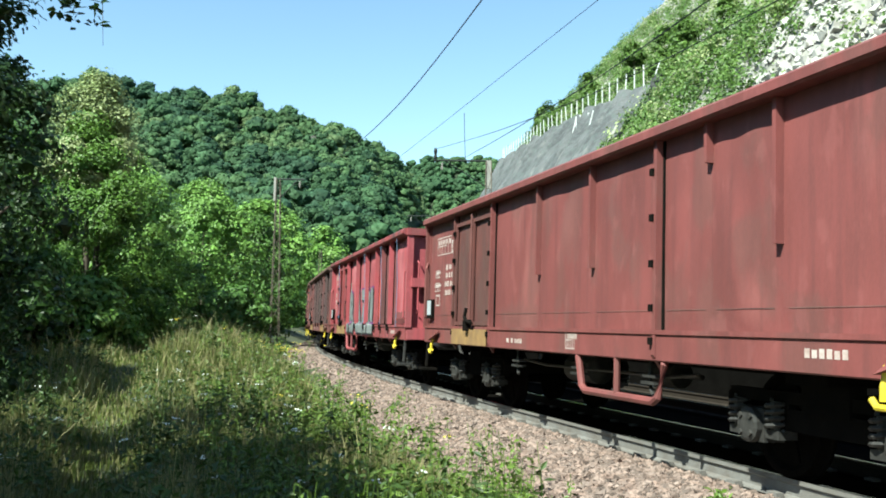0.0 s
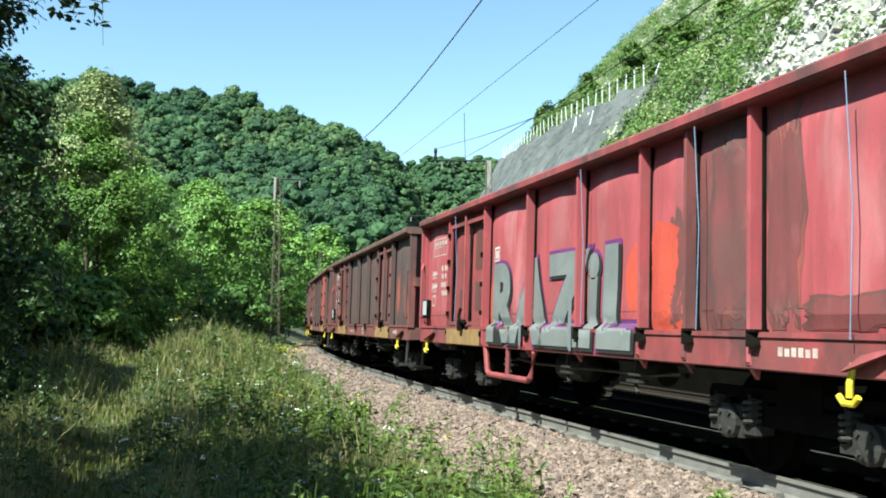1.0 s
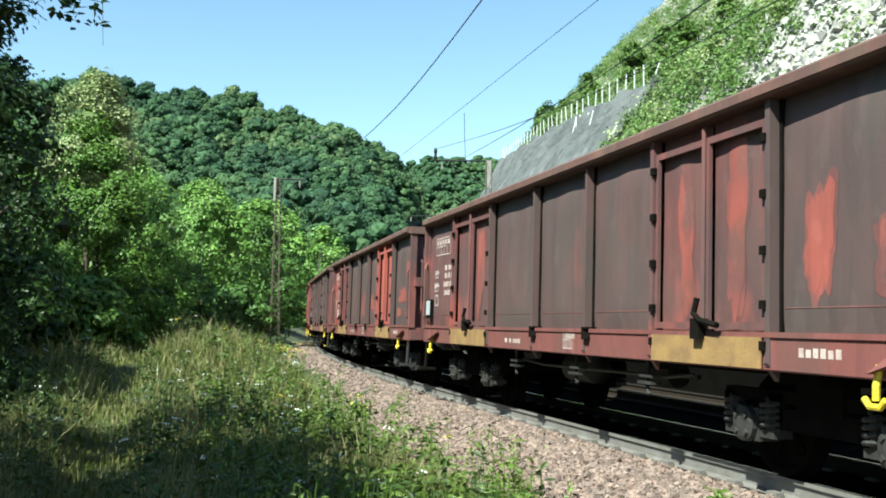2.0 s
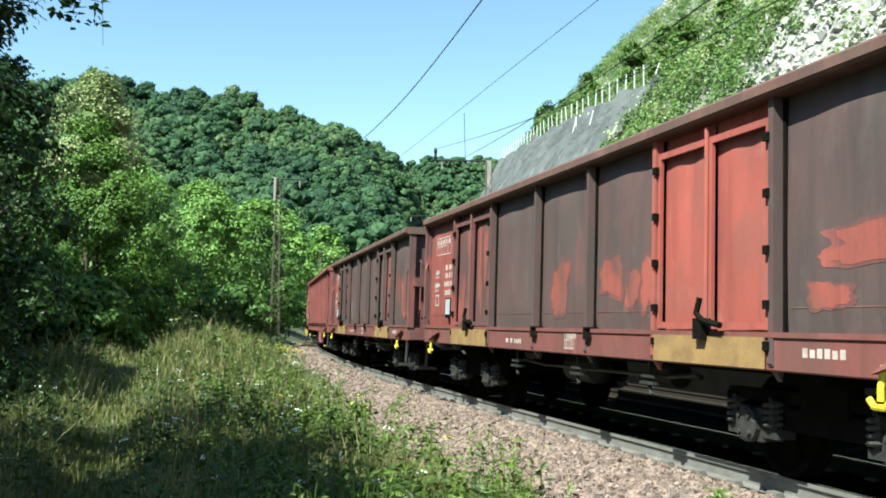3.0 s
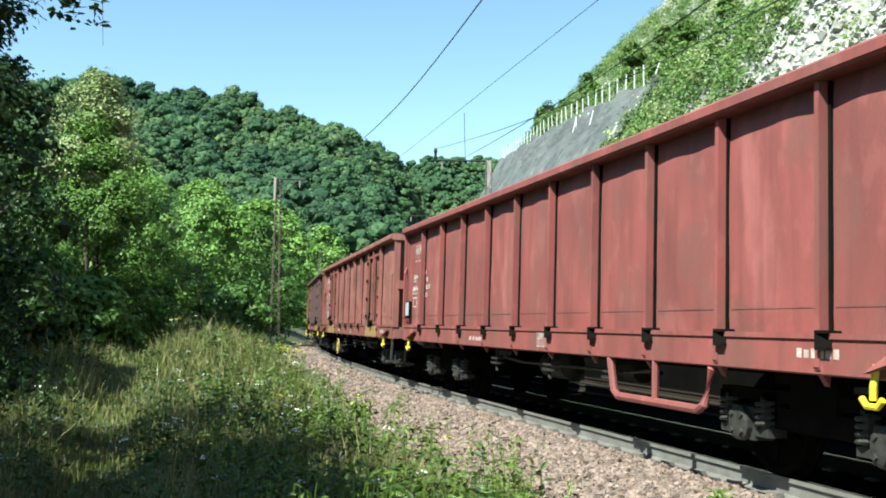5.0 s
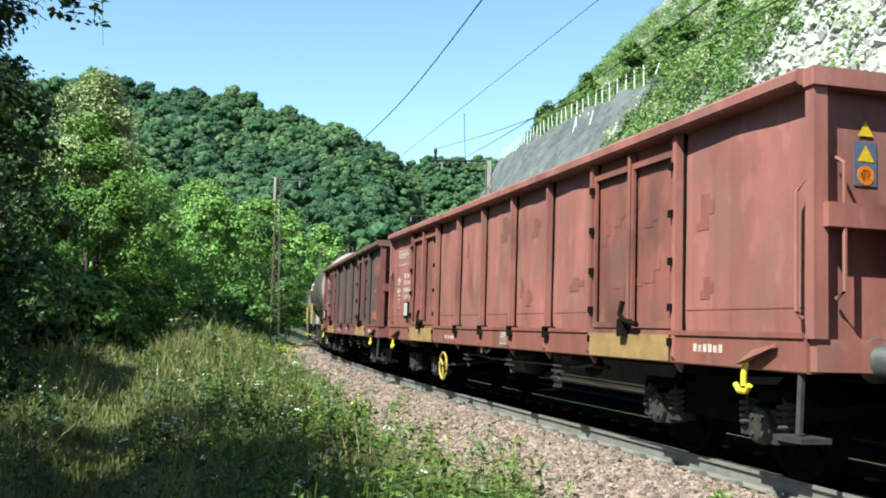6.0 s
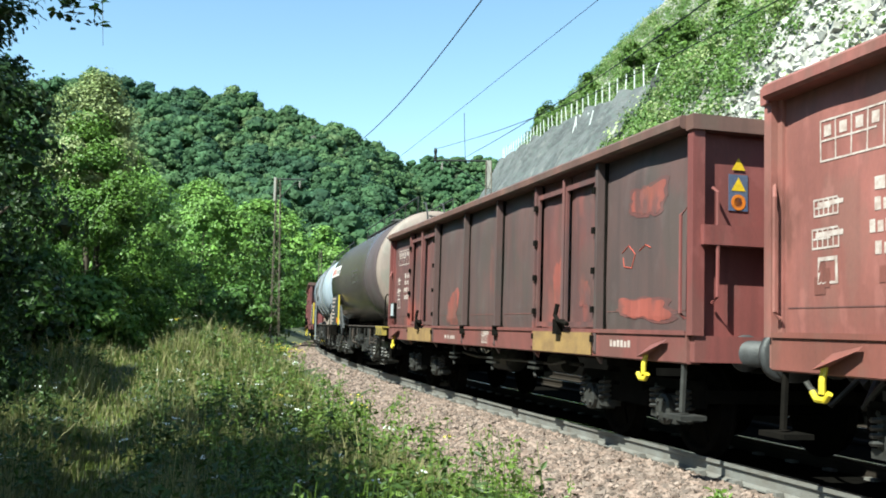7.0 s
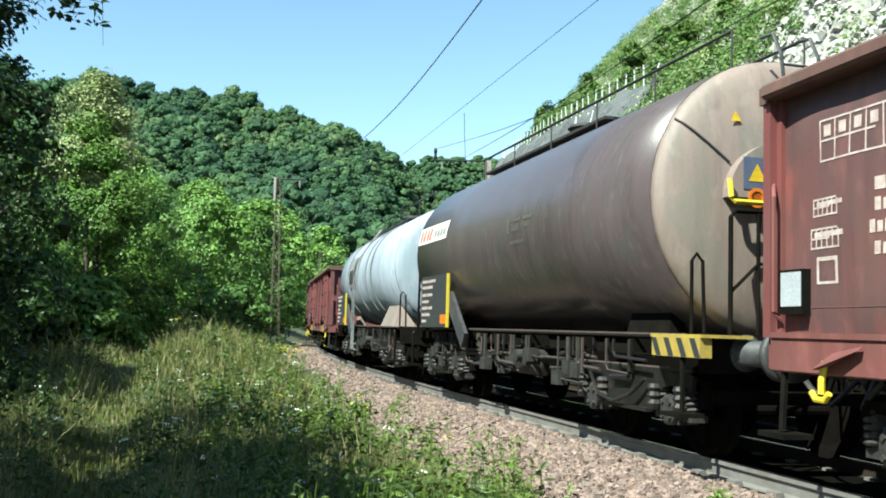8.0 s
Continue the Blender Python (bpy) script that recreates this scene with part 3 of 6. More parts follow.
def rock_outcrop():
    """A small pale cliff high on the wooded ridge."""
    t = thing("rock_outcrop", "small pale cliff showing among the woods of the ridge", "rock")
    rng = random.Random(8)
    for y in range(230, 430):
        x = -0.1327 * y
        if float(ridge(x, y)) + 4 > 1.28 + 0.187 * y:
            break
    z = 1.28 + 0.187 * y
    for k in range(5):
        b = Build()
        cx, cz = x - 1.4 + 0.7 * k, z + rng.uniform(-0.8, 0.8)
        vs = [(cx + sx * rng.uniform(0.5, 0.9), y - 6.5 + sy * 2.5 + rng.uniform(-0.4, 0.4), cz + sz * rng.uniform(1.0, 2.5)) for sx in (-1, 1) for sy in (-1, 1) for sz in (-1, 1)]
        b.add(vs, [(0, 1, 3, 2), (4, 6, 7, 5), (0, 4, 5, 1), (2, 3, 7, 6), (0, 2, 6, 4), (1, 5, 7, 3)])
        part("cliff_face", b, M_ROCK, t)


rock_outcrop()


# ---- wagons ----
SPEED = 14.0356


def paint(name, colour, other=None, third=None, at=0.62, tscale=1.2, amount=0.75, rough=0.6):
    cool = [c and (c[0], c[1], c[2] * 1.09) for c in (colour, other, third)]
    return mat(name, cool[0], rough, 0, cool[1], 1.9, amount, 45, 0.05, cool[2], tscale, at, stretch=(1, 1, 0.5), spec=0.35, streak=0.5)


P_BROWN = paint("paint_oxide_brown", (0.1653, 0.0479, 0.0415), (0.1167, 0.0363, 0.0311), (0.1879, 0.0648, 0.0551), 0.6)
P_BROWN_DK = paint("paint_stained_brown", (0.1059, 0.0374, 0.0299), (0.0717, 0.0343, 0.0287), (0.1371, 0.0374, 0.028), 0.6)
P_RED = paint("paint_traffic_red", (0.3075, 0.0623, 0.0681), (0.2296, 0.0508, 0.0541), (0.328, 0.1148, 0.1148), 0.58)
P_RED_DIRTY = paint("paint_sooty_red", (0.2378, 0.0492, 0.0492), (0.1394, 0.0369, 0.0353), (0.0574, 0.0344, 0.0312), 0.5)
P_DARK = paint("paint_sooty_brown", (0.07, 0.047, 0.042), (0.094, 0.052, 0.045), (0.17, 0.06, 0.045), 0.64, 0.9)
P_RED_SOOT = paint("paint_red_under_soot", (0.164, 0.0476, 0.0451), (0.0902, 0.0394, 0.0361), (0.2952, 0.0615, 0.0574), 0.62, 0.8, 0.9)
P_OXIDE = paint("paint_oxide_red", (0.2214, 0.0541, 0.041), (0.164, 0.0459, 0.0361), (0.246, 0.0738, 0.0574), 0.62)
P_DARK_RED = paint("paint_patched_red", (0.123, 0.0476, 0.041), (0.0738, 0.0443, 0.041), (0.2706, 0.0697, 0.0508), 0.56, 1.0, 0.9)
P_SILL = paint("paint_faded_sill", (0.1558, 0.053, 0.0436), (0.1059, 0.0405, 0.0343), (0.2244, 0.0935, 0.0779), 0.6, 1.4)
P_ORANGE = paint("paint_bleached_orange", (0.2867, 0.0717, 0.053), (0.2244, 0.0592, 0.0436), (0.1246, 0.0405, 0.0312), 0.66, 0.8)
P_CLEAN = paint("paint_faded_brown", (0.2092, 0.0595, 0.0499), (0.1484, 0.0472, 0.0392), (0.27, 0.0944, 0.0811), 0.6, 1.3, 0.95)
P_SALMON = paint("paint_bleached_salmon", (0.2412, 0.09, 0.0713), (0.1739, 0.0654, 0.0509), (0.1121, 0.0461, 0.0354), 0.55, 1.5, 1.0)
P_SALMON_DK = paint("paint_rusty_salmon", (0.187, 0.0623, 0.0467), (0.1246, 0.0467, 0.0343), (0.081, 0.0374, 0.028), 0.55, 1.6)
P_RIM_DK = paint("paint_rim_rust", (0.1246, 0.0623, 0.0467), (0.081, 0.0467, 0.0374), (0.1745, 0.0935, 0.0686), 0.6)
P_TANK = paint("paint_tank_umber", (0.0779, 0.0592, 0.058), (0.0623, 0.0499, 0.0449), (0.0436, 0.0362, 0.0287), 0.56, 0.7, 0.6, 0.27)
P_TANK_END = paint("paint_tank_beige", (0.2119, 0.1633, 0.1309), (0.1745, 0.134, 0.1072), (0.1309, 0.1028, 0.0841), 0.6)
P_TANK_BLUE = paint("paint_tank_pale_blue", (0.2804, 0.3116, 0.3365), (0.2306, 0.2586, 0.2804), (0.1246, 0.1371, 0.1433), 0.6)
P_OLD_RED = paint("paint_old_red_rubbed", (0.235, 0.062, 0.045), (0.15, 0.05, 0.04), (0.075, 0.048, 0.045), 0.53, 2.4, 1.0)
P_HOOP = paint("paint_hoop_grey", (0.2, 0.2, 0.195), (0.13, 0.125, 0.12), (0.08, 0.07, 0.06), 0.58)
P_SEAM = paint("paint_rubbed_seam", (0.155, 0.066, 0.0545), (0.0918, 0.0402, 0.0344), (0.0574, 0.0287, 0.0258), 0.58)
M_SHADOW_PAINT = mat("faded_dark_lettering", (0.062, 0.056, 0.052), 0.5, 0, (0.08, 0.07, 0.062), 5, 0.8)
M_FRAME = mat("bogie_frame_dust", (0.0216, 0.0192, 0.0178), 0.45, 0.4, (0.0096, 0.0086, 0.0082), 5, 0.9, third=(0.0384, 0.0288, 0.0216), third_scale=3)
M_RUST_ROD = mat("rusty_rod", (0.0425, 0.0275, 0.021), 0.8, 0, (0.02, 0.015, 0.013), 8, 0.9)
M_SPRAY_GREY = mat("spray_grey", (0.1246, 0.1309, 0.1309), 0.55, 0, (0.1745, 0.187, 0.187), 2, 0.8)
M_SPRAY_PURPLE = mat("spray_purple", (0.1246, 0.0249, 0.1246), 0.55, 0, (0.081, 0.0187, 0.0997), 2, 0.8)
M_SPRAY_BLACK = mat("spray_black", (0.0187, 0.0175, 0.0187), 0.55)
M_SPRAY_ORANGE = mat("spray_orange", (0.3864, 0.0623, 0.0343), 0.55, 0, (0.3365, 0.0436, 0.0405), 2, 0.8)
M_SPRAY_WHITE = mat("spray_white", (0.157, 0.172, 0.187), 0.55)
M_BLUE_SIGN = mat("faded_sign_blue", (0.055, 0.07, 0.13), 0.5, 0, (0.08, 0.09, 0.12), 6, 0.8)
M_YEL_SIGN = mat("sign_yellow", (0.5297, 0.3428, 0.0125), 0.5)
M_ORANGE_SIGN = mat("sign_orange", (0.4986, 0.1371, 0.0125), 0.5)
M_PAPER = mat("paper_slip", (0.3344, 0.3526, 0.377), 0.6)
M_SIGN_BLACK = mat("sign_black", (0.0249, 0.0262, 0.028), 0.6)
M_STEP_YELLOW = mat("worn_yellow", (0.3116, 0.2244, 0.0374), 0.65, 0, (0.2057, 0.1496, 0.0436), 7, 0.8)
M_CLOTH = mat("blue_cord", (0.1558, 0.2181, 0.3428), 0.8)

shared = {}


def once(key, make):
    """Alike parts of all wagons share one mesh."""
    if key not in shared:
        shared[key] = make()
    return shared[key]


def wheelset_mesh():
    b = Build()
    for side in (-1, 1):
        y = side * 0.68
        b.turned([(y - 0.01 * side, 0.1), (y - 0.01 * side, 0.36), (y - 0.03 * side, 0.42), (y - 0.045 * side, 0.49), (y - 0.02 * side, 0.49), (y - 0.005 * side, 0.465), (y + 0.1 * side, 0.455), (y + 0.1 * side, 0.4), (y + 0.05 * side, 0.36), (y + 0.05 * side, 0.12), (y + 0.1 * side, 0.11)], n=24)
        for k in range(5):
            a = k * 1.2566
            b.box(0.14, 0.34, -0.012, 0.012, -0.03, 0.03, Matrix.Translation((0, y + side * 0.06, 0)) @ Matrix.Rotation(a, 4, "Y"))
    b.turned([(-1.0, 0.065), (1.0, 0.065)], n=10)
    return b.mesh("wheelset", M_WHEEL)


def frame_mesh():
    """Side frames and bolster of a two-axle bogie."""
    b = Build()
    for side in (-1, 1):
        y0, y1 = sorted((side * 0.95, side * 1.05))
        b.box(-0.55, 0.55, y0, y1, 0.44, 0.62)
        b.box(-1.35, 1.35, y0, y1, 0.66, 0.76)
        for x in (-1, 1):
            b.box(min(x * 0.5, x * 0.72), max(x * 0.5, x * 0.72), y0, y1, 0.5, 0.74)
            b.box(min(x * 1.2, x * 1.38), max(x * 1.2, x * 1.38), y0, y1, 0.5, 0.72)
        b.box(-0.28, 0.28, y0 - 0.03, y1 + 0.03, 0.6, 0.86)
    b.box(-0.22, 0.22, -0.95, 0.95, 0.5, 0.72)
    for x in (-1.42, 1.36):
        b.box(x, x + 0.07, -0.98, 0.98, 0.55, 0.68)
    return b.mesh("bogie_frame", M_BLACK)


def axle_box_mesh():
    """Axle box with its cap, path side."""
    b = Build()
    b.box(-0.17, 0.17, -0.1, 0.1, -0.14, 0.14)
    b.box(-0.36, 0.36, -0.09, 0.09, -0.1, -0.03)
    b.turned([(-0.17, 0.06), (-0.165, 0.12), (-0.15, 0.15), (-0.09, 0.155)], at=(0, 0, 0), n=14)
    for a in range(4):
        b.box(-0.02, 0.02, -0.185, -0.165, 0.08, 0.12, Matrix.Rotation(a * math.pi / 2 + 0.785, 4, "Y"))
    return b.mesh("axle_box", M_GREASE)


def spring_mesh():
    b = Build()
    b.tube([(0.085 * math.cos(a), 0.085 * math.sin(a), 0.25 * a / (2 * math.pi * 4.5)) for a in np.linspace(0, 2 * math.pi * 4.5, 37)], 0.02, 5)
    b.turned([(0.0, 0.045), (0.24, 0.045)], axis="z", n=8)
    return b.mesh("coil_spring", M_GREASE)


def buffer_mesh():
    b = Build()
    b.turned([(0, 0.17), (0.03, 0.17), (0.03, 0.12), (0.34, 0.12), (0.34, 0.09), (0.54, 0.09), (0.555, 0.23), (0.6, 0.235), (0.62, 0.2)], axis="x", n=22)
    return b.mesh("buffer", M_BUFFER, True)


def hook_mesh():
    """Yellow rope hook under the sill."""
    b = Build()
    b.tube([(0, 0, 0.14), (0, -0.03, 0.0), (0.0, -0.03, -0.09)], 0.026, 8)
    b.tube([(-0.1, -0.04, -0.08), (-0.05, -0.04, -0.13), (0.05, -0.04, -0.13), (0.1, -0.04, -0.08)], 0.024, 8)
    return b.mesh("rope_hook", M_YELLOW)


def running_gear(w, pivot, base=0.9):
    """Two bogies with their axles; returns the wheelsets."""
    sets = []
    for x in (-pivot, pivot):
        bogie = part("bogie", once("bogie", frame_mesh), None, w, "black steel bogie frame with coil springs")
        bogie.location = (x, 0, 0)
        for ax in (-base, base):
            for side in (-1, 1):
                part("axle_box", once("axle_box", axle_box_mesh), None, bogie, "greasy axle box").matrix_basis = Matrix.Translation((ax, side * 1.02, 0.46)) @ Matrix.Rotation(0 if side < 0 else math.pi, 4, "Z")
                for dx in (-0.27, 0.27):
                    part("coil_spring", once("coil_spring", spring_mesh), None, bogie).location = (ax + dx, side * 1.07, 0.43)
            ws = part("wheelset", once("wheelset", wheelset_mesh), None, bogie)
            ws.location = (ax, 0, 0.46)
            sets.append(ws)
    return sets


def buffers(w, half):
    for end in (-1, 1):
        for y in (-0.875, 0.875):
            o = part("buffer", once("buffer", buffer_mesh), None, w, "greasy steel buffer")
            o.matrix_basis = Matrix.Translation((end * half, y, 1.05)) @ Matrix.Rotation(0 if end > 0 else math.pi, 4, "Z")
        b = Build()
        b.tube([(end * half, 0, 1.02), (end * (half + 0.3), 0, 1.02), (end * (half + 0.42), 0, 0.93), (end * (half + 0.55), 0, 0.8), (end * (half + 0.6), 0, 0.95)], 0.045, 8)
        b.tube([(end * half, -0.35, 0.95), (end * (half + 0.25), -0.36, 0.75), (end * (half + 0.45), -0.3, 0.62), (end * (half + 0.55), -0.1, 0.85)], 0.028, 6)
        part("screw_coupling", b, M_GREASE, w)


surfaces = {}      # how far each open wagon's path side stands out at (x, z)


def decal(w, bars, material, y=None, name="lettering", label="faded white lettering panel"):
    """Painted bars (x0, x1, z0, z1) lying on the path side; y sets a flat plane instead."""
    b = Build()
    for x0, x1, z0, z1 in bars:
        n = 1 + int((x1 - x0) / 0.08)
        m = 1 + int((z1 - z0) / 0.1)
        vs = []
        for i in range(n + 1):
            for j in range(m + 1):
                x, z = x0 + (x1 - x0) * i / n, z0 + (z1 - z0) * j / m
                vs.append((x, y if y else -surfaces[w.name](x, z) - 0.004, z))
        b.add(vs, [(i * (m + 1) + j, (i + 1) * (m + 1) + j, (i + 1) * (m + 1) + j + 1, i * (m + 1) + j + 1) for i in range(n) for j in range(m)])
    return tagged(part(name, b, material, w, label), kind="stuff")


def load_table(x, z, wd=0.8, ht=0.3):
    """A small ruled table of painted lines."""
    t = 0.015
    out = [(x, x + wd, z, z + t), (x, x + wd, z + ht, z + ht + t), (x, x + wd * 0.72, z + ht / 2, z + ht / 2 + t)]
    out += [(x + k * wd / 5, x + k * wd / 5 + t, z, z + ht) for k in range(6)]
    out += [(x + k * wd / 5 + 0.05, x + k * wd / 5 + 0.13, z + ht * 0.62, z + ht * 0.9) for k in range(5)]
    return out


def text_bars(x, z, widths, h=0.09, gap=0.045):
    """One line of words as bars."""
    out = []
    for wd in widths:
        n = max(1, int(wd / 0.075))
        for k in range(n):
            out.append((x + k * wd / n, x + (k + 0.72) * wd / n, z, z + h * (0.86 if k % 3 == 1 else 1)))
        x += wd + gap
    return out


def open_wagon(name, label, half, pivot, stakes, doors, paints, seed, rim_paint, sill_paint, end_paint, short_stakes=False, loop=None, sign=False, wheel=False, marks=True, touch=0, touch_paint=None, swelling=0.045, whole=(), stubs=(), slip=0.12):
    """A four-axle open goods wagon. x forward, -y the path side, z over the rails.
    stakes: offsets of all uprights, ends included; doors: (x0, x1) bays with two leaves; paints: one for each bay, path side."""
    rng = random.Random(seed)
    w = thing(name, label, "goods wagon", "wagons of the goods train")
    H0, H1 = 1.23, 3.09
    phase = [rng.uniform(0, 6) for _ in stakes]

    def stands_out(x, z):
        """How far the side plate stands from the wagon's middle line: dished between the uprights."""
        for k in range(len(stakes) - 1):
            if stakes[k] <= x <= stakes[k + 1]:
                door = any(abs(stakes[k] - a) < 0.05 for a, c in doors)
                u, v = (x - stakes[k]) / (stakes[k + 1] - stakes[k]), min(1, max(0, (z - H0) / (H1 - H0)))
                if door:
                    u = (u * 2) % 1
                ph = phase[k]
                swell = math.sin(math.pi * u) ** 0.5 * min(1, 2.6 * math.sin(math.pi * min(1, v * 0.95 + 0.05)))
                dent = 0.007 * math.sin(ph + 8 * u + 5 * v) + 0.005 * math.sin(ph * 2 - 13 * u + 9 * v)
                return 1.412 - swelling + (0.01 if door else 0) + ((min(0.02, swelling) if door else swelling) * (0.9 + 0.2 * math.sin(ph + k)) + dent) * swell
        return 1.36

    surfaces[w.name] = stands_out
    for side in (-1, 1):
        # wall panels, slightly dished and dented
        for k in range(len(stakes) - 1):
            x0, x1 = stakes[k], stakes[k + 1]
            door = any(abs(x0 - a) < 0.05 for a, c in doors)
            pm = paints[k] if side < 0 else paints[0]
            leaves = [(x0 + 0.05, (x0 + x1) / 2 - 0.015), ((x0 + x1) / 2 + 0.015, x1 - 0.05)] if door else [(x0 + (0 if short_stakes else 0.058), x1 - (0 if short_stakes else 0.058))]
            for a, c in leaves:
                n, m = 15, 13
                vs, fs = [], []
                for i in range(n):
                    for j in range(m):
                        x, z = a + (c - a) * i / (n - 1), H0 + (H1 - H0) * j / (m - 1)
                        vs.append((x, side * stands_out(min(max(x, x0 + 1e-4), x1 - 1e-4), z), z))
                for i in range(n - 1):
                    for j in range(m - 1):
                        q = (i * m + j, (i + 1) * m + j, (i + 1) * m + j + 1, i * m + j + 1)
                        fs.append(q if side < 0 else q[::-1])
                b = Build().add(vs, fs)
                b.box(a, c, min(side * 1.25, side * 1.28), max(side * 1.25, side * 1.28), H0, H1)
                p = part("door_leaf" if door else "side_panel", b, pm, w, "steel door leaf" if door else "", smooth=True)
                if door:
                    fr = Build()
                    for z in (H0 + 0.03, H1 - 0.2):
                        fr.box(a, c, side * 1.45 - 0.016, side * 1.45 + 0.016, z, z + 0.06)
                    for xx in (a, c - 0.05):
                        fr.box(xx, xx + 0.05, side * 1.45 - 0.016, side * 1.45 + 0.016, H0 + 0.09, H1 - 0.2)
                    part("door_frame", fr, pm, p)
            if door:
                xm = (x0 + x1) / 2
                b = Build()
                b.box(x0, x1, min(side * 1.25, side * 1.29), max(side * 1.25, side * 1.29), H0, H1)
                part("door_backing", b, M_BLACK, w)
                b = Build()
                b.tube([(xm, side * 1.48, H0 + 0.05), (xm, side * 1.48, H1 - 0.05)], 0.022, 8)
                part("locking_bar", b, pm, w, "door locking bar")
                b = Build()
                b.tube([(xm - 0.02, side * 1.53, H0 + 0.3), (xm - 0.04, side * 1.55, H0 + 0.16), (xm + 0.1, side * 1.57, H0 + 0.1), (xm + 0.34, side * 1.55, H0 + 0.06)], 0.028, 7)
                b.box(xm - 0.07, xm + 0.07, side * 1.52 - 0.05, side * 1.52 + 0.05, H0 - 0.06, H0 + 0.12)
                part("door_latch", b, M_BLACK, w, "dark iron door latch")
                b = Build()
                b.box(x0 + 0.06, x1 - 0.06, side * 1.5 - 0.006, side * 1.5 + 0.006, 0.955, 1.2)
                part("door_threshold", b, M_OCHRE, w, "ochre-painted threshold under the door")
        # uprights
        for k, x in enumerate(stakes[1:-1]):
            jamb = x in whole or any(abs(x - a) < 0.05 or abs(x - c) < 0.05 for a, c in doors)
            b = Build()
            z0 = 0.98
            if short_stakes and not jamb:
                z0 = H1 - 0.36 if x in stubs else H0 + 0.7
            wd = 0.033 if jamb else 0.026
            if short_stakes and not jamb:
                wd = 0.024
            front = 1.475 if short_stakes and not jamb else 1.488
            prof = [(-wd - 0.004, 1.35), (-wd, front), (wd, front), (wd + 0.004, 1.35)]
            vs = [(x + px, side * py, z) for z in (z0, H1 + 0.005) for px, py in prof]
            fs = [(0, 1, 5, 4), (1, 2, 6, 5), (2, 3, 7, 6), (3, 2, 1, 0), (4, 5, 6, 7)]
            b.add(vs, [f if side < 0 else f[::-1] for f in fs])
            if not short_stakes or jamb:
                b.add([(x - 0.03, side * 1.5, 1.0), (x + 0.03, side * 1.5, 1.0), (x + 0.03, side * 1.4, 0.86), (x - 0.03, side * 1.4, 0.86), (x - 0.03, side * 1.38, 1.0), (x + 0.03, side * 1.38, 1.0)],
                      [(0, 1, 2, 3), (3, 2, 5, 4), (0, 3, 4), (1, 5, 2), (0, 4, 5, 1)])
            st = part("stake", b, paints[min(k + 1, len(paints) - 1)] if side < 0 else paints[0], w)
            if not short_stakes or jamb:
                # black strip stands in for the shade in the groove beside the upright
                b = Build()
                b.box(x + wd + 0.004, x + wd + 0.034, min(side * 1.36, side * (1.43 - swelling * 0.6)), max(side * 1.36, side * (1.43 - swelling * 0.6)), H0 + 0.01, H1 - 0.01)
                part("sealing_strip", b, M_BLACK, st, "black strip painted in as the shade of the groove beside the upright")
            if jamb and not (x in whole and not short_stakes):
                for z in (1.1, 1.42, 1.85, 2.3, 2.75):
                    part("hinge", once("hinge", lambda: Build().box(-0.032, 0.032, -0.02, 0.02, 0, 0.07).mesh("hinge", M_BLACK)), None, st, "dark iron door hinge").location = (x + 0.045 * (1 if x < doors[0][0] + 0.1 or abs(x - doors[-1][0]) < 0.1 else -1), side * 1.492, z)
            elif not short_stakes:
                b = Build()
                for z in (1.12, 1.24):
                    b.box(x + wd, x + wd + 0.13, min(side * 1.4, side * 1.53), max(side * 1.4, side * 1.53), z, z + 0.022)
                b.add([(x + wd, side * 1.53, 1.14), (x + wd, side * 1.53, 1.24), (x + wd + 0.13, side * 1.485, 1.24), (x + wd + 0.13, side * 1.485, 1.14)], [(0, 1, 2, 3) if side > 0 else (3, 2, 1, 0)])
                part("lashing_cleat", b, M_BLACK, st, "dark iron lashing cleat")
        b = Build()
        b.box(-half, half, min(side * 1.24, side * 1.565), max(side * 1.24, side * 1.565), H1, H1 + 0.125, c=0.025)
        part("top_rail", b, rim_paint, w)
        b = Build()
        b.box(-half, half, min(side * 1.33, side * 1.475), max(side * 1.33, side * 1.475), 0.94, H0, c=0.012)
        b.box(-half + 0.02, half - 0.02, min(side * 1.475, side * 1.492), max(side * 1.475, side * 1.492), H0 - 0.03, H0 + 0.012)
        part("side_sill", b, sill_paint, w)
        for x in (-half + 0.72, half - 0.72):
            o = part("rope_hook", once("hook", hook_mesh), None, w, "bright yellow rope hook")
            o.matrix_basis = Matrix.Translation((x, side * 1.5, 0.9)) @ Matrix.Rotation(0 if side < 0 else math.pi, 4, "Z")
            b = Build()
            b.add([(x + 0.05, side * 1.48, 1.1), (x + 0.4, side * 1.5, 1.16), (x + 0.4, side * 1.53, 1.13), (x - 0.02, side * 1.6, 0.98), (x - 0.05, side * 1.48, 0.98)],
                  [(0, 1, 2, 3), (0, 3, 4), (1, 0, 4), (2, 1, 4), (3, 2, 4)])
            part("hook_bracket", b, sill_paint, w)
    for end in (-1, 1):
        b = Build()
        x = end * half
        b.box(min(x - 0.06 * end, x), max(x - 0.06 * end, x), -1.42, 1.42, 0.96, H1)
        part("end_wall", b, end_paint, w)
        b = Build()
        b.box(min(x, x + 0.13 * end), max(x, x + 0.13 * end), -1.5, 1.5, H1 - 0.02, H1 + 0.12)
        part("end_rail", b, rim_paint, w)
        b = Build()
        b.box(min(x, x + 0.16 * end), max(x, x + 0.16 * end), -1.4, 1.4, 2.02, 2.2)
        b.box(min(x, x + 0.08 * end), max(x, x + 0.08 * end), -1.44, 1.44, 0.96, 1.2)
        part("end_beam", b, end_paint, w)
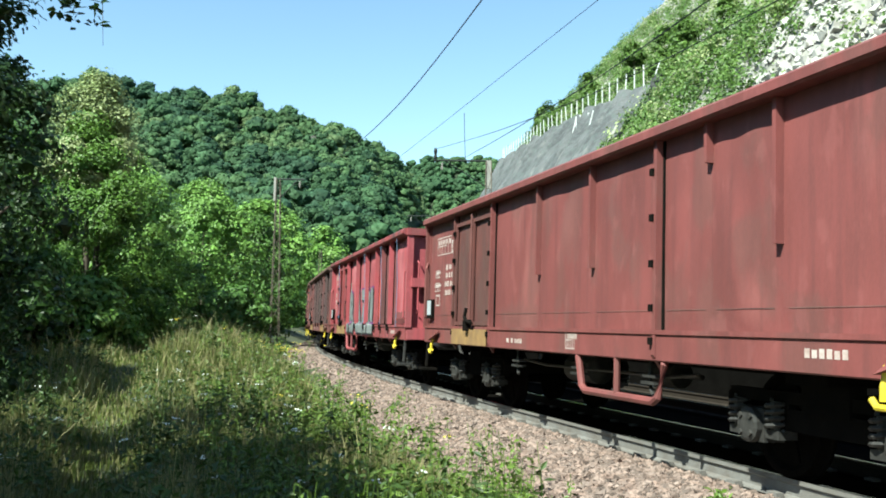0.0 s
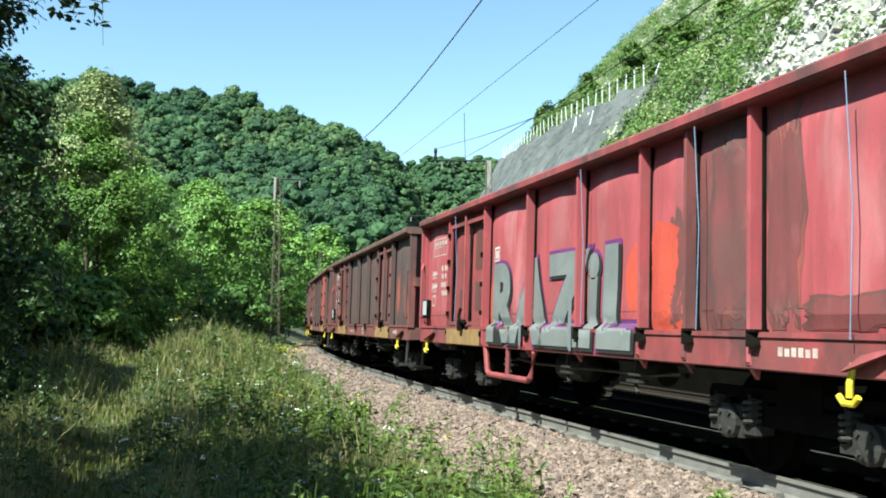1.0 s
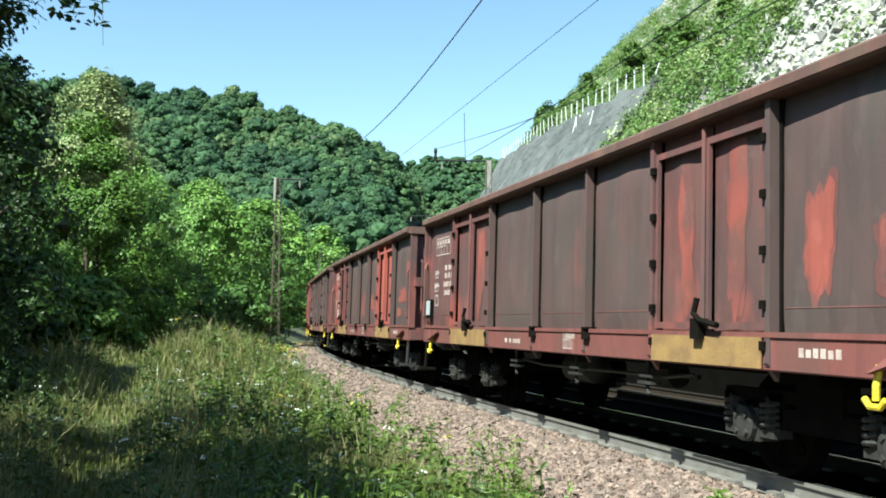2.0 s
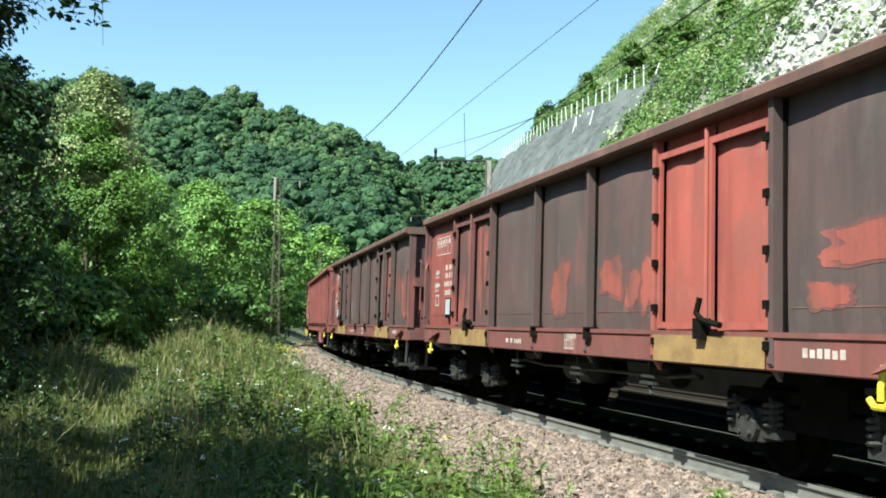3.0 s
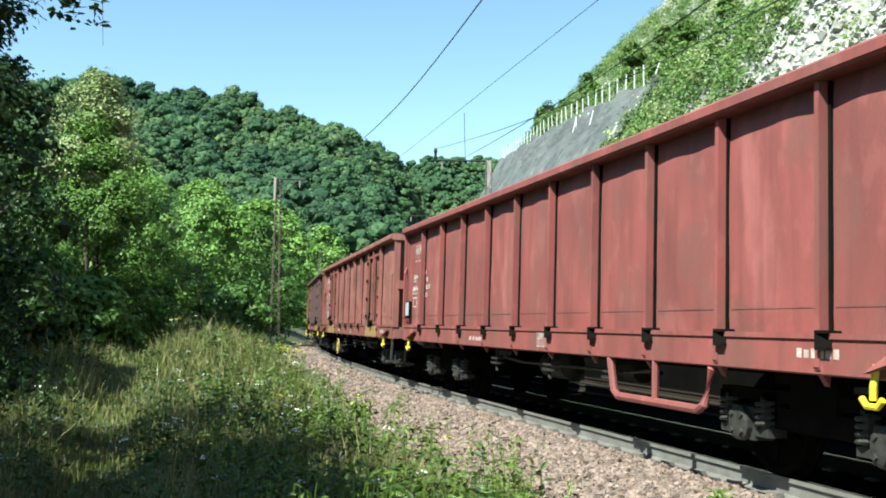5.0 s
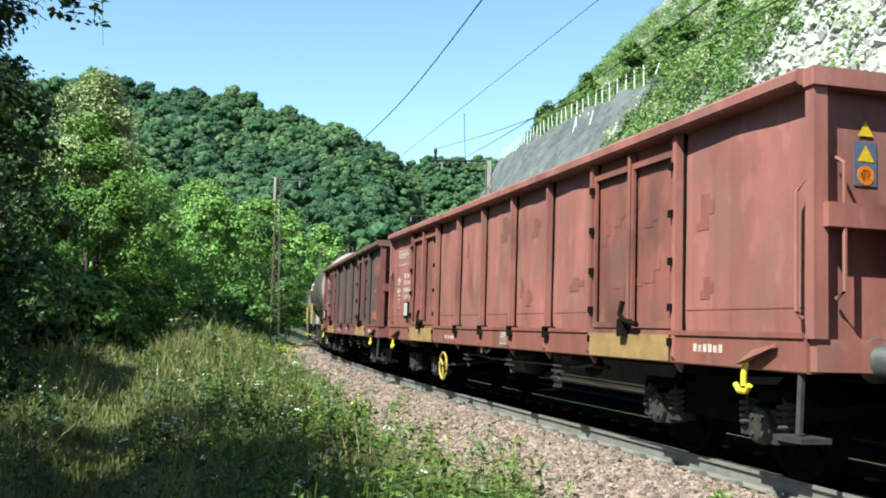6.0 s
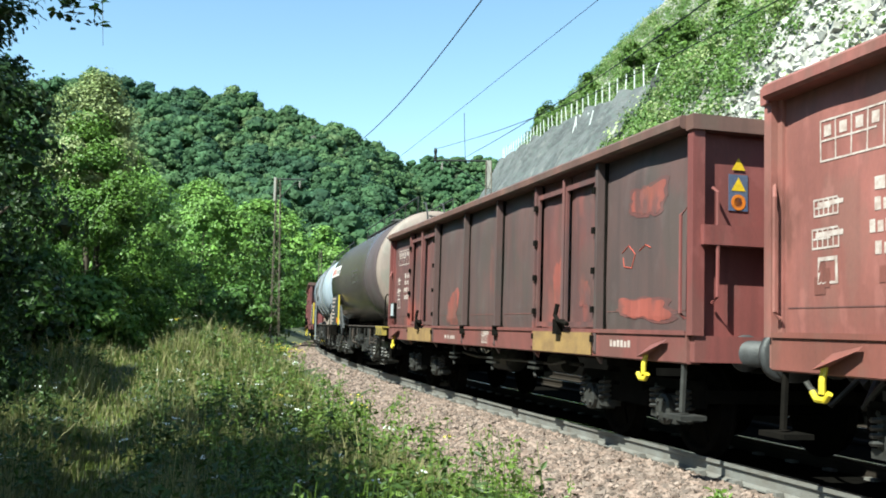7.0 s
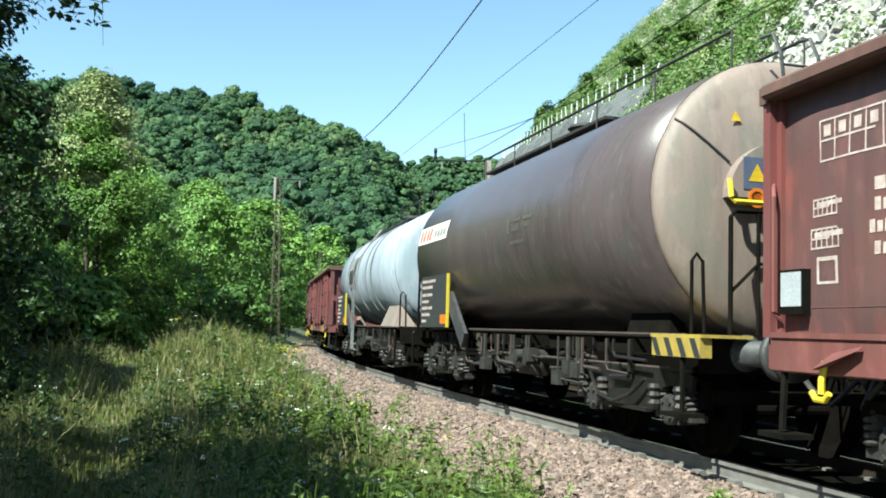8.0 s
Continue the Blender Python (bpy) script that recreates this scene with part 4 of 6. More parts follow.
        for y in (-1.42, -0.5, 0.5, 1.42):
            b = Build()
            b.box(min(x, x + 0.1 * end), max(x, x + 0.1 * end), y - 0.06, y + 0.06, 1.2, H1 - 0.02)
            part("end_post", b, end_paint, w)
        for y in (-1.25, 1.25):
            b = Build()
            xs = x - 0.12 * end
            b.tube([(xs, y * 1.14, 1.0), (xs, y * 1.16, 0.5)], 0.03, 6)
            b.box(xs - 0.17, xs + 0.17, y * 1.14 - 0.13, y * 1.14 + 0.13, 0.44, 0.48)
            part("footstep", b, M_GREASE if end > 0 else M_BLACK, w, "grey steel shunter's footstep" if end > 0 else "black steel shunter's footstep")
            b = Build()
            b.tube([(x + 0.05 * end, y, 1.5), (x + 0.14 * end, y, 1.55), (x + 0.14 * end, y, 2.5), (x + 0.05 * end, y, 2.55)], 0.018, 6)
            b.tube([(x - 0.08 * end, y * 1.16, 1.35), (x - 0.08 * end, y * 1.2, 1.4), (x - 0.08 * end, y * 1.2, 2.3), (x + 0.02 * end, y * 1.15, 2.42)], 0.018, 6)
            part("grab_rail", b, end_paint, w)
    # floor and underframe
    b = Build()
    b.box(-half + 0.05, half - 0.05, -1.37, 1.37, 1.16, 1.24)
    part("floor", b, P_DARK, w)
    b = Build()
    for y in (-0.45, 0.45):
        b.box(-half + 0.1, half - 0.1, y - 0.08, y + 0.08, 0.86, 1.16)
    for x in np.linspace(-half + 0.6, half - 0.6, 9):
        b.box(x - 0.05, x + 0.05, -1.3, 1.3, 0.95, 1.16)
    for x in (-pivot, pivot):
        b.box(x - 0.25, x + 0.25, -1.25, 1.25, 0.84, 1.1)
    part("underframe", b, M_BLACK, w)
    b = Build()
    b.turned([(-0.45, 0.05), (-0.4, 0.19), (0.4, 0.19), (0.45, 0.05)], axis="x", at=(-1.1, -0.55, 0.72), n=14)
    b.turned([(-0.2, 0.15), (0.35, 0.15), (0.35, 0.03), (0.8, 0.03)], axis="x", at=(0.6, -0.3, 0.74), n=14)
    b.tube([(-2.6, -0.9, 0.78), (-1.6, -0.95, 0.74), (1.8, -0.9, 0.76), (2.6, -1.05, 0.82)], 0.022, 6)
    part("brake_gear", b, M_GREASE, w)
    for x in (-1.9, 0.2, 2.0):
        b = Build()
        b.box(x, x + 0.28, -1.36, -1.24, 0.7, 0.73)
        b.box(x + 0.03, x + 0.3, -1.36, -1.24, 0.77, 0.8)
        b.tube([(x + 0.1, -1.3, 0.95), (x + 0.1, -1.3, 0.68), (x + 0.2, -1.32, 0.6)], 0.02, 6)
        part("brake_changeover", b, M_GREASE, w)
    buffers(w, half)
    if loop is not None:
        b = Build()
        x = loop
        b.tube([(x - 1.05, -1.4, 1.0), (x - 1.0, -1.44, 0.92), (x - 0.9, -1.44, 0.6), (x - 0.8, -1.44, 0.55), (x + 0.8, -1.44, 0.55), (x + 0.9, -1.44, 0.6), (x + 1.02, -1.44, 0.92), (x + 1.06, -1.4, 1.0)], 0.042, 8)
        b.tube([(x, -1.44, 0.56), (x, -1.44, 0.98)], 0.036, 8)
        part("step_loop", b, sill_paint, w, "tubular step loop below the sill")
    if wheel:
        b = Build()
        x = -half + 4.35
        b.tube([(x + 0.23 * math.cos(a), -1.42, 0.55 + 0.23 * math.sin(a)) for a in np.linspace(0, 2 * math.pi, 25)], 0.018, 8)
        for a in (0.5, 2.6, 4.7):
            b.tube([(x, -1.42, 0.55), (x + 0.23 * math.cos(a), -1.42, 0.55 + 0.23 * math.sin(a))], 0.02, 6)
        part("handbrake_wheel", b, M_STEP_YELLOW, w, "yellow handbrake wheel")
        b = Build()
        b.tube([(x, -1.44, 0.55), (x, -0.4, 0.66)], 0.025, 6)
        part("brake_shaft", b, M_GREASE, w)
    if sign:
        x = half + 0.004
        b = Build()
        b.box(x, x + 0.006, -1.06, -0.86, 2.36, 2.7)
        pl = part("warning_plate", b, M_BLUE_SIGN, w, "blue warning plate")
        b = Build()
        for z, r in ((2.6, 0.075), (2.79, 0.07)):
            b.add([(x + 0.009, -0.96 - r, z - r * 0.7), (x + 0.009, -0.96 + r, z - r * 0.7), (x + 0.009, -0.96, z + r)], [(0, 1, 2)])
        part("warning_triangle", b, M_YEL_SIGN, pl, "yellow warning triangles")
        b = Build()
        b.turned([(x + 0.006, 0.075), (x + 0.01, 0.075), (x + 0.01, 0.045), (x + 0.006, 0.045)], axis="x", at=(0, -0.96, 2.44), n=18)
        part("warning_ring", b, M_ORANGE_SIGN, pl, "orange warning ring")
    if marks:
        e = -half
        bars = load_table(e + 0.55, 2.5, 0.85, 0.3) + text_bars(e + 1.15, 2.22, [0.14, 0.16]) + text_bars(e + 1.15, 2.08, [0.16, 0.08, 0.16]) + text_bars(e + 1.1, 1.93, [0.3, 0.24, 0.08]) + text_bars(e + 1.15, 1.78, [0.34, 0.1])
        bars += load_table(e + 0.45, 2.1, 0.3, 0.12) + load_table(e + 0.42, 1.86, 0.34, 0.14)
        decal(w, bars, M_DECAL)
        decal(w, [(e + 0.5, e + 0.53, 1.6, 1.78), (e + 0.72, e + 0.75, 1.62, 1.8), (e + 0.5, e + 0.75, 1.6, 1.62), (e + 0.5, e + 0.75, 1.77, 1.8)], M_DECAL)
        b = Build()
        b.box(e + slip, e + slip + 0.3, -1.475, -1.40, 1.38, 1.72)
        holder = part("label_holder", b, M_BLACK, w, "dark label holder")
        b = Build()
        b.box(e + slip + 0.02, e + slip + 0.28, -1.479, -1.476, 1.44, 1.7)
        part("paper_slip", b, M_PAPER, holder, "white paper slip")
        decal(w, text_bars(e + 4.6, 1.03, [0.14, 0.1, 0.3], 0.06) + text_bars(half - 1.6, 1.06, [0.5], 0.07) + load_table(0.3, 1.0, 0.26, 0.2), M_DECAL, -1.477)
    seams = [(max(stakes[k], -half + 0.02) + 0.09, stakes[k + 1] - 0.09) for k in range(len(stakes) - 1) if not any(abs(stakes[k] - a) < 0.05 for a, c in doors)]
    for k, (a, c) in enumerate(seams):
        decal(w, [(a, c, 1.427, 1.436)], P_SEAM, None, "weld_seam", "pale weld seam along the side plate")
    # touched-up rectangles of older and newer paint
    for k in range(touch):
        x = rng.uniform(-half + 0.5, half - 1.0)
        z = rng.uniform(1.35, 2.5)
        if min(abs(x + 0.15 - s) for s in stakes) > 0.3:
            a, c = rng.uniform(0.08, 0.22), rng.uniform(0.12, 0.45)
            decal(w, [(x, x + a * 1.3, z, z + c * 0.7)] if touch_paint is P_ORANGE else [(x, x + a, z, z + c), (x + a, x + a * 1.6, z + c * rng.uniform(0.2, 0.5), z + c * 0.8), (x - a * 0.5, x, z, z + c * rng.uniform(0.2, 0.6))], touch_paint, None, "paint_patch", "uneven patch of touched-up paint")
    sets = running_gear(w, pivot)
    return w, sets


def stakes_short():
    return [-6.4, -4.56, -2.6, -0.75, 0.92, 2.5, 4.42, 6.4], [(-4.56, -2.6), (2.5, 4.42)]


def tank_wagon(name, label, half, pivot, r, shell, end_shell, seed, hoops, plate):
    w = thing(name, label, "tank wagon", "wagons of the goods train")
    L = half - 0.75
    cz = 2.6

    def dished(sgn):
        return [(sgn * (L - 0.02 + 0.3 * math.cos(a) ** 0.8), r * math.sin(a)) for a in np.linspace(math.pi / 2, 0.05, 9)]
    b = Build()
    b.turned([(-L, r), (-L * 0.5, r + 0.001), (0, r + 0.002), (L * 0.5, r + 0.001), (L, r)], axis="x", at=(0, 0, cz), n=48)
    shell_ob = part("tank_shell", b, shell, w, smooth=False)
    shell_ob.data.polygons.foreach_set("use_smooth", [len(p.vertices) == 4 for p in shell_ob.data.polygons])
    for sgn in (-1, 1):
        b = Build()
        prof = dished(sgn)
        b.turned(prof if sgn > 0 else prof, axis="x", at=(0, 0, cz), n=48)
        part("tank_end", b, end_shell, w, "dished tank end", True)
    for x in ((-0.62, -0.2, 0.12, 0.3) if hoops else ()):
        b = Build()
        b.turned([(x * L - 0.05, r), (x * L - 0.05, r + 0.03), (x * L + 0.05, r + 0.03), (x * L + 0.05, r)], axis="x", at=(0, 0, cz), n=48)
        part("hoop", b, P_HOOP, w, "dull grey steel hoop round the tank")
    # walkway and railing on top
    b = Build()
    b.box(-L * 0.8, L * 0.3, -0.42, 0.42, cz + r + 0.06, cz + r + 0.1)
    part("walkway", b, M_GREASE, w, "steel grating walkway on top")
    for y in (-0.44, 0.44):
        for x in np.linspace(-L * 0.8, L * 0.96, 6):
            b = Build()
            b.tube([(x, y, cz + r - 0.1), (x, y, cz + r + 0.34)], 0.012, 6)
            part("railing_post", b, M_GREASE, w)
        b = Build()
        b.tube([(-L * 0.8, y, cz + r + 0.34), (L * 0.96, y, cz + r + 0.34)], 0.02, 6)
        part("railing", b, M_GREASE, w)
    b = Build()
    b.turned([(cz + r - 0.05, 0.3), (cz + r + 0.2, 0.3), (cz + r + 0.22, 0.34), (cz + r + 0.27, 0.3), (cz + r + 0.29, 0.1)], axis="z", n=18)
    part("dome_lid", b, M_GREASE, w)
    # ladder at the front end
    b = Build()
    for y in (-0.36, 0.06):
        b.tube([(half - 0.2, y + 0.3, 1.2), (half - 0.2, y, cz + r - 0.1), (half - 0.3, y - 0.02, cz + r + 0.12), (half - 0.5, y - 0.03, cz + r + 0.14)], 0.02, 6)
    for z in np.arange(1.35, cz + r, 0.28):
        u = 0.3 * (1 - (z - 1.2) / (cz + r - 1.3))
        b.tube([(half - 0.2, -0.36 + u, z), (half - 0.2, 0.06 + u, z)], 0.014, 6)
    part("ladder", b, M_BUFFER, w, "grey steel ladder on the tank end")
    for sgn in (-1, 1):
        for y in (-1.25, 1.25):
            x = sgn * (half - 0.25)
            b = Build()
            b.tube([(x, y * 0.7, 1.15), (x, y * 0.7, 2.34), (x, y * 0.66, 2.4), (x, 0.0, 2.42)], 0.024, 7)
            b.tube([(x, y * 0.46, 1.15), (x, y * 0.46, 2.41)], 0.02, 7)
            b.tube([(x, y * 0.7, 1.62), (x, y * 0.46, 1.9), (x, 0.0, 1.92)], 0.018, 7)
            part("handrail", b, M_BLACK, w)
            b = Build()
            b.tube([(x, y * 1.03, 1.15), (x, y * 1.03, 1.9), (x, y * 0.99, 1.97), (x, y * 0.94, 1.9), (x, y * 0.92, 1.15)], 0.018, 7)
            part("grab_hoop", b, M_BLACK, w)
            b = Build()
            b.tube([(x, y * 1.1, 1.1), (x, y * 1.1, 0.5)], 0.028, 6)
            b.box(x - 0.17, x + 0.17, y * 1.1 - 0.13, y * 1.1 + 0.13, 0.45, 0.49)
            part("footstep", b, M_BLACK, w)
        # saddle
        for y in (-0.95, 0.95):
            b = Build()
            xx = sgn * pivot
            b.add([(xx - 0.5, y, 1.16), (xx + 0.5, y, 1.16), (xx + 0.42, y * 0.9, 1.62), (xx - 0.42, y * 0.9, 1.62), (xx - 0.5, y * 0.8, 1.16), (xx + 0.5, y * 0.8, 1.16), (xx + 0.42, y * 0.75, 1.6), (xx - 0.42, y * 0.75, 1.6)],
                  [(0, 1, 2, 3), (4, 7, 6, 5), (0, 4, 5, 1), (1, 5, 6, 2), (2, 6, 7, 3), (3, 7, 4, 0)])
            part("saddle", b, M_BLACK if not hoops else P_TANK_END, w)
    b = Build()
    for y in (-0.85, 0.85):
        b.box(-half + 0.05, half - 0.05, y - 0.06, y + 0.06, 0.98, 1.2)
        b.box(-half + 0.05, half - 0.05, y - 0.12, y + 0.12, 1.17, 1.2)
    for x in np.linspace(-half + 0.1, half - 0.1, 8):
        b.box(x - 0.05, x + 0.05, -1.2, 1.2, 1.0, 1.15)
    part("underframe", b, M_BLACK, w)
    for sgn in (-1, 1):
        b = Build()
        x = sgn * half
        b.box(min(x, x - 0.1 * sgn), max(x, x - 0.1 * sgn), -1.3, 1.3, 0.86, 1.22)
        part("headstock", b, M_BLACK, w)
        if hoops or sgn < 0:
            continue
        b = Build()
        x0 = sgn * (half - 0.32)
        b.box(x0 - 0.45, x0 + 0.45, -1.42, -1.3, 1.0, 1.18)
        b.box(x0 - 0.48, x0 + 0.48, -1.42, -0.9, 1.18, 1.21)
        xi = x0 - sgn * 0.45
        b.add([(xi, -1.41, 0.98), (xi, -1.41, 1.18), (xi - sgn * 0.4, -1.2, 1.18), (xi - sgn * 0.4, -1.2, 1.04), (xi, -1.38, 0.98), (xi, -1.38, 1.18), (xi - sgn * 0.4, -1.17, 1.18), (xi - sgn * 0.4, -1.17, 1.04)],
              [(0, 1, 2, 3), (4, 7, 6, 5), (0, 4, 5, 1), (1, 5, 6, 2), (2, 6, 7, 3), (3, 7, 4, 0)])
        yel = part("step_board", b, M_STEP_YELLOW, w, "yellow step board with black stripes")
        b = Build()
        for k in range(4):
            xx = x0 - 0.36 + 0.24 * k
            b.add([(xx, -1.4225, 1.005), (xx + 0.1, -1.4225, 1.005), (xx, -1.4225, 1.175), (xx - 0.1, -1.4225, 1.175)], [(0, 1, 2, 3)])
        part("warning_stripe", b, M_SIGN_BLACK, yel)
    # pipes, cocks and brake rods along the frame
    rng = random.Random(seed)
    for x in (-pivot, pivot):
        for side in (-1, 1):
            b = Build()
            prof = [(-1.32, 0.8), (-1.3, 0.62), (-1.12, 0.66), (-0.9, 0.7), (-0.62, 0.64), (-0.5, 0.42), (0.5, 0.42), (0.62, 0.64), (0.9, 0.7), (1.12, 0.66), (1.3, 0.62), (1.32, 0.8), (0.5, 0.86), (-0.5, 0.86)]
            n = len(prof)
            b.add([(x + px, side * y, pz) for y in (1.09, 1.14) for px, pz in prof],
                  [tuple(range(n)), tuple(range(2 * n - 1, n - 1, -1))] + [(i, n + i, n + (i + 1) % n, (i + 1) % n) for i in range(n)])
            b.box(x - 0.5, x + 0.5, side * 1.15 - 0.05, side * 1.15 + 0.05, 0.4, 0.44)
            for u in (-1.15, -0.62, 0.62, 1.15):
                b.turned([(0.44, 0.07), (0.5, 0.09), (0.54, 0.065), (0.58, 0.09), (0.62, 0.065), (0.66, 0.09), (0.7, 0.07)], axis="z", at=(x + u, side * 1.16, 0), n=10)
            part("side_frame", b, M_FRAME, w, "dusty steel side frame of the bogie")
        b = Build()
        b.tube([(x - 0.9, -1.2, 0.74), (x - 0.6, -1.24, 0.52), (x - 0.2, -1.24, 0.46), (x + 0.2, -1.24, 0.56), (x + 0.5, -1.22, 0.74)], 0.022, 6)
        part("air_hose", b, M_FRAME, w, "sagging air hose")
    b = Build()
    for y, z in ((-1.2, 1.2), (-1.12, 0.86)):
        b.tube([(-half + 1.2, y, z), (half - 0.5, y, z)], 0.02, 6)
    part("brake_rod", b, M_RUST_ROD, w)
    for k in range(60):
        b = Build()
        x = rng.uniform(-half + 1.4, half - 1.4)
        z = rng.uniform(0.6, 1.0)
        ln = rng.choice((-1, 1)) * rng.uniform(0.15, 0.8)
        yy = rng.uniform(-1.28, -1.0)
        b.tube([(x, yy, 1.14), (x, yy, z + 0.05), (x + 0.05 * (1 if ln > 0 else -1), yy, z), (x + ln, yy, z - 0.02)], rng.uniform(0.012, 0.03), 6)
        if k % 3 == 0:
            b.box(x - 0.1, x + 0.12, yy - 0.05, yy + 0.08, z - 0.08, z + 0.1)
        part("brake_pipe", b, (M_GREASE, M_FRAME, M_RUST_ROD)[k % 3], w)
    b = Build()
    b.turned([(-0.5, 0.04), (-0.45, 0.2), (0.45, 0.2), (0.5, 0.04)], axis="x", at=(-0.4, -0.7, 0.74), n=14)
    b.turned([(-1.3, 0.09), (-0.75, 0.09), (-0.75, 0.16), (-0.6, 0.16), (-0.6, 0.02)], axis="y", at=(0.5, 0, 0.85), n=14)
    part("brake_cylinder", b, M_GREASE, w)
    if plate:
        x0, x1 = -half + 1.2, -half + 3.0
        b = Build()
        b.box(x0, x1, -1.47, -1.45, 1.22, 2.15)
        pl = part("data_plate", b, M_SIGN_BLACK, w, "black data plate with pale lettering")
        b = Build()
        b.box(x1, x1 + 0.035, -1.485, -1.44, 1.22, 2.15)
        part("plate_edge", b, M_YELLOW, pl, "yellow edge strip")
        b = Build()
        for z, ws in ((2.03, [0.4, 0.5]), (1.92, [0.3, 0.4]), (1.78, [0.3, 0.4]), (1.66, [0.5]), (1.54, [0.4, 0.3]), (1.42, [0.6]), (1.3, [0.34])):
            for u0, u1, z0, z1 in text_bars(x0 + 0.08, z, ws, 0.055):
                b.box(u0, u1, -1.474, -1.471, z0, z1)
        tagged(part("lettering", b, M_DECAL, pl), kind="stuff")
        b = Build()
        b.box(x1 - 0.42, x1 - 0.06, -1.4745, -1.471, 1.28, 1.44)
        part("hazard_panel", b, M_ORANGE_SIGN, pl, "orange hazard panel")
        b = Build()
        b.box(x1, x1 + 1.15, -1.44, -1.38, -0.15, 0.15, Matrix.Translation((x1, 0, 1.72)) @ Matrix.Rotation(radians(38), 4, "Y") @ Matrix.Translation((-x1, 0, 0)))
        part("plate_brace", b, M_BUFFER, w, "sloping steel brace")
    buffers(w, half)
    return w, running_gear(w, pivot)


def shell_patch(w, x0, x1, a0, a1, r, cz, material, name, label, lift=0.006):
    """A flat sticker bent round the tank; angles up from the horizontal."""
    b = Build()
    n = 8
    vs = []
    for x in (x0, x1):
        for k in range(n + 1):
            a = radians(a0 + (a1 - a0) * k / n)
            vs.append((x, -(r + lift) * math.cos(a), cz + (r + lift) * math.sin(a)))
    b.add(vs, [(k, n + 1 + k, n + 2 + k, k + 1) for k in range(n)])
    return part(name, b, material, w, label)


train = []      # (thing, its wheelsets, place in the train, half pivot distance)


def couple(pair, u, pivot):
    train.append((pair[0], pair[1], u, pivot))
    return pair[0]


ST, DR = stakes_short()
LONG = [-7.25, -5.3, -3.4, -2.04, -0.68, 0.68, 2.04, 3.4, 5.3, 7.25]
MANY = [-7.25, -5.9, -4.55, -3.25, -1.95, -0.65, 0.65, 1.95, 3.25, 4.55, 5.9, 7.25]
B, D, R = P_BROWN, P_DARK, P_DARK_RED
ST_MID = ST[:6] + [3.4] + ST[6:]
couple(open_wagon("open_wagon", "oxide-brown steel open goods wagon with short stakes and a step loop", 6.4, 4.5, ST_MID, [DR[0]], [P_BROWN, P_BROWN_DK, B, B, B, B, B, B], 1, P_BROWN, P_BROWN, P_BROWN, True, 1.62, swelling=0.012, whole=(2.5,), stubs=(3.4,)), 1.44, 4.5)
graffiti_wagon = couple(open_wagon("open_wagon", "bright red open goods wagon with grey graffiti letters on its side", 6.4, 4.5, ST_MID, [DR[0]], [P_RED, P_RED_DIRTY, P_RED, P_RED, P_RED, P_RED, P_RED_SOOT, P_RED], 2, P_RED_DIRTY, P_RED_DIRTY, P_RED, False, -1.5, True, False, True, 0, P_BROWN, 0.075), -12.92, 4.5)
couple(open_wagon("open_wagon", "soot-darkened brown open goods wagon with rusty red patches", 6.4, 4.5, ST, DR, [R, R, D, D, D, R, D], 3, P_RIM_DK, P_SILL, P_DARK_RED, False, None, False, False, True, 0, P_DARK_RED), -26.7, 4.5)
couple(open_wagon("open_wagon", "dark sooty open goods wagon with a bleached orange door", 6.4, 4.5, ST, DR, [P_OXIDE, R, D, D, D, P_ORANGE, D], 4, P_RIM_DK, P_SILL, P_DARK_RED, False, None, False, False, True, 0, P_DARK_RED, slip=1.4), -40.69, 4.5)
couple(open_wagon("open_wagon", "dark sooty open goods wagon with patched red doors", 6.4, 4.5, ST, DR, [P_OXIDE, D, D, D, D, D, D], 5, P_RIM_DK, P_SILL, P_DARK_RED, False, None, False, False, True, 0, P_ORANGE, slip=1.4), -54.82, 4.5)
couple(open_wagon("open_wagon", "faded brown open goods wagon with many close stakes", 7.25, 5.3, MANY, [], [P_CLEAN] * 11, 6, P_CLEAN, P_CLEAN, P_CLEAN, False, 3.4, swelling=0.03), -69.68, 5.3)
couple(open_wagon("open_wagon", "bleached salmon open goods wagon with a yellow handbrake wheel", 7.25, 5.3, LONG, [(-5.3, -3.4), (3.4, 5.3)], [P_SALMON, P_SALMON_DK, P_SALMON, P_SALMON, P_SALMON, P_SALMON, P_SALMON, P_SALMON_DK, P_SALMON], 7, P_SALMON, P_SALMON_DK, P_SALMON, False, None, True, True, True, 30, P_SALMON_DK, 0.03, slip=1.4), -85.2, 5.3)
couple(open_wagon("open_wagon", "dark brown open goods wagon with warning plates on its end", 6.4, 4.5, ST, DR, [R, R, D, D, D, R, D], 8, P_RIM_DK, P_SILL, P_BROWN, False, None, True, False, True, 0, P_DARK_RED), -100.09, 4.5)
tank_a = couple(tank_wagon("tank_wagon", "umber tank wagon with a beige end and a top walkway", 5.55, 3.75, 1.47, P_TANK, P_TANK_END, 9, False, True), -113.28, 3.75)
tank_b = couple(tank_wagon("tank_wagon", "pale blue-grey tank wagon with dark hoops and saddles", 5.5, 3.6, 1.36, P_TANK_BLUE, P_TANK_BLUE, 10, True, True), -125.5, 3.6)
couple(open_wagon("open_wagon", "weathered brown open goods wagon behind the tank wagons", 6.4, 4.5, ST, DR, [P_RED_SOOT] * 7, 11, P_RIM_DK, P_BROWN_DK, P_RED_SOOT, False, None, True), -138.6, 4.5)
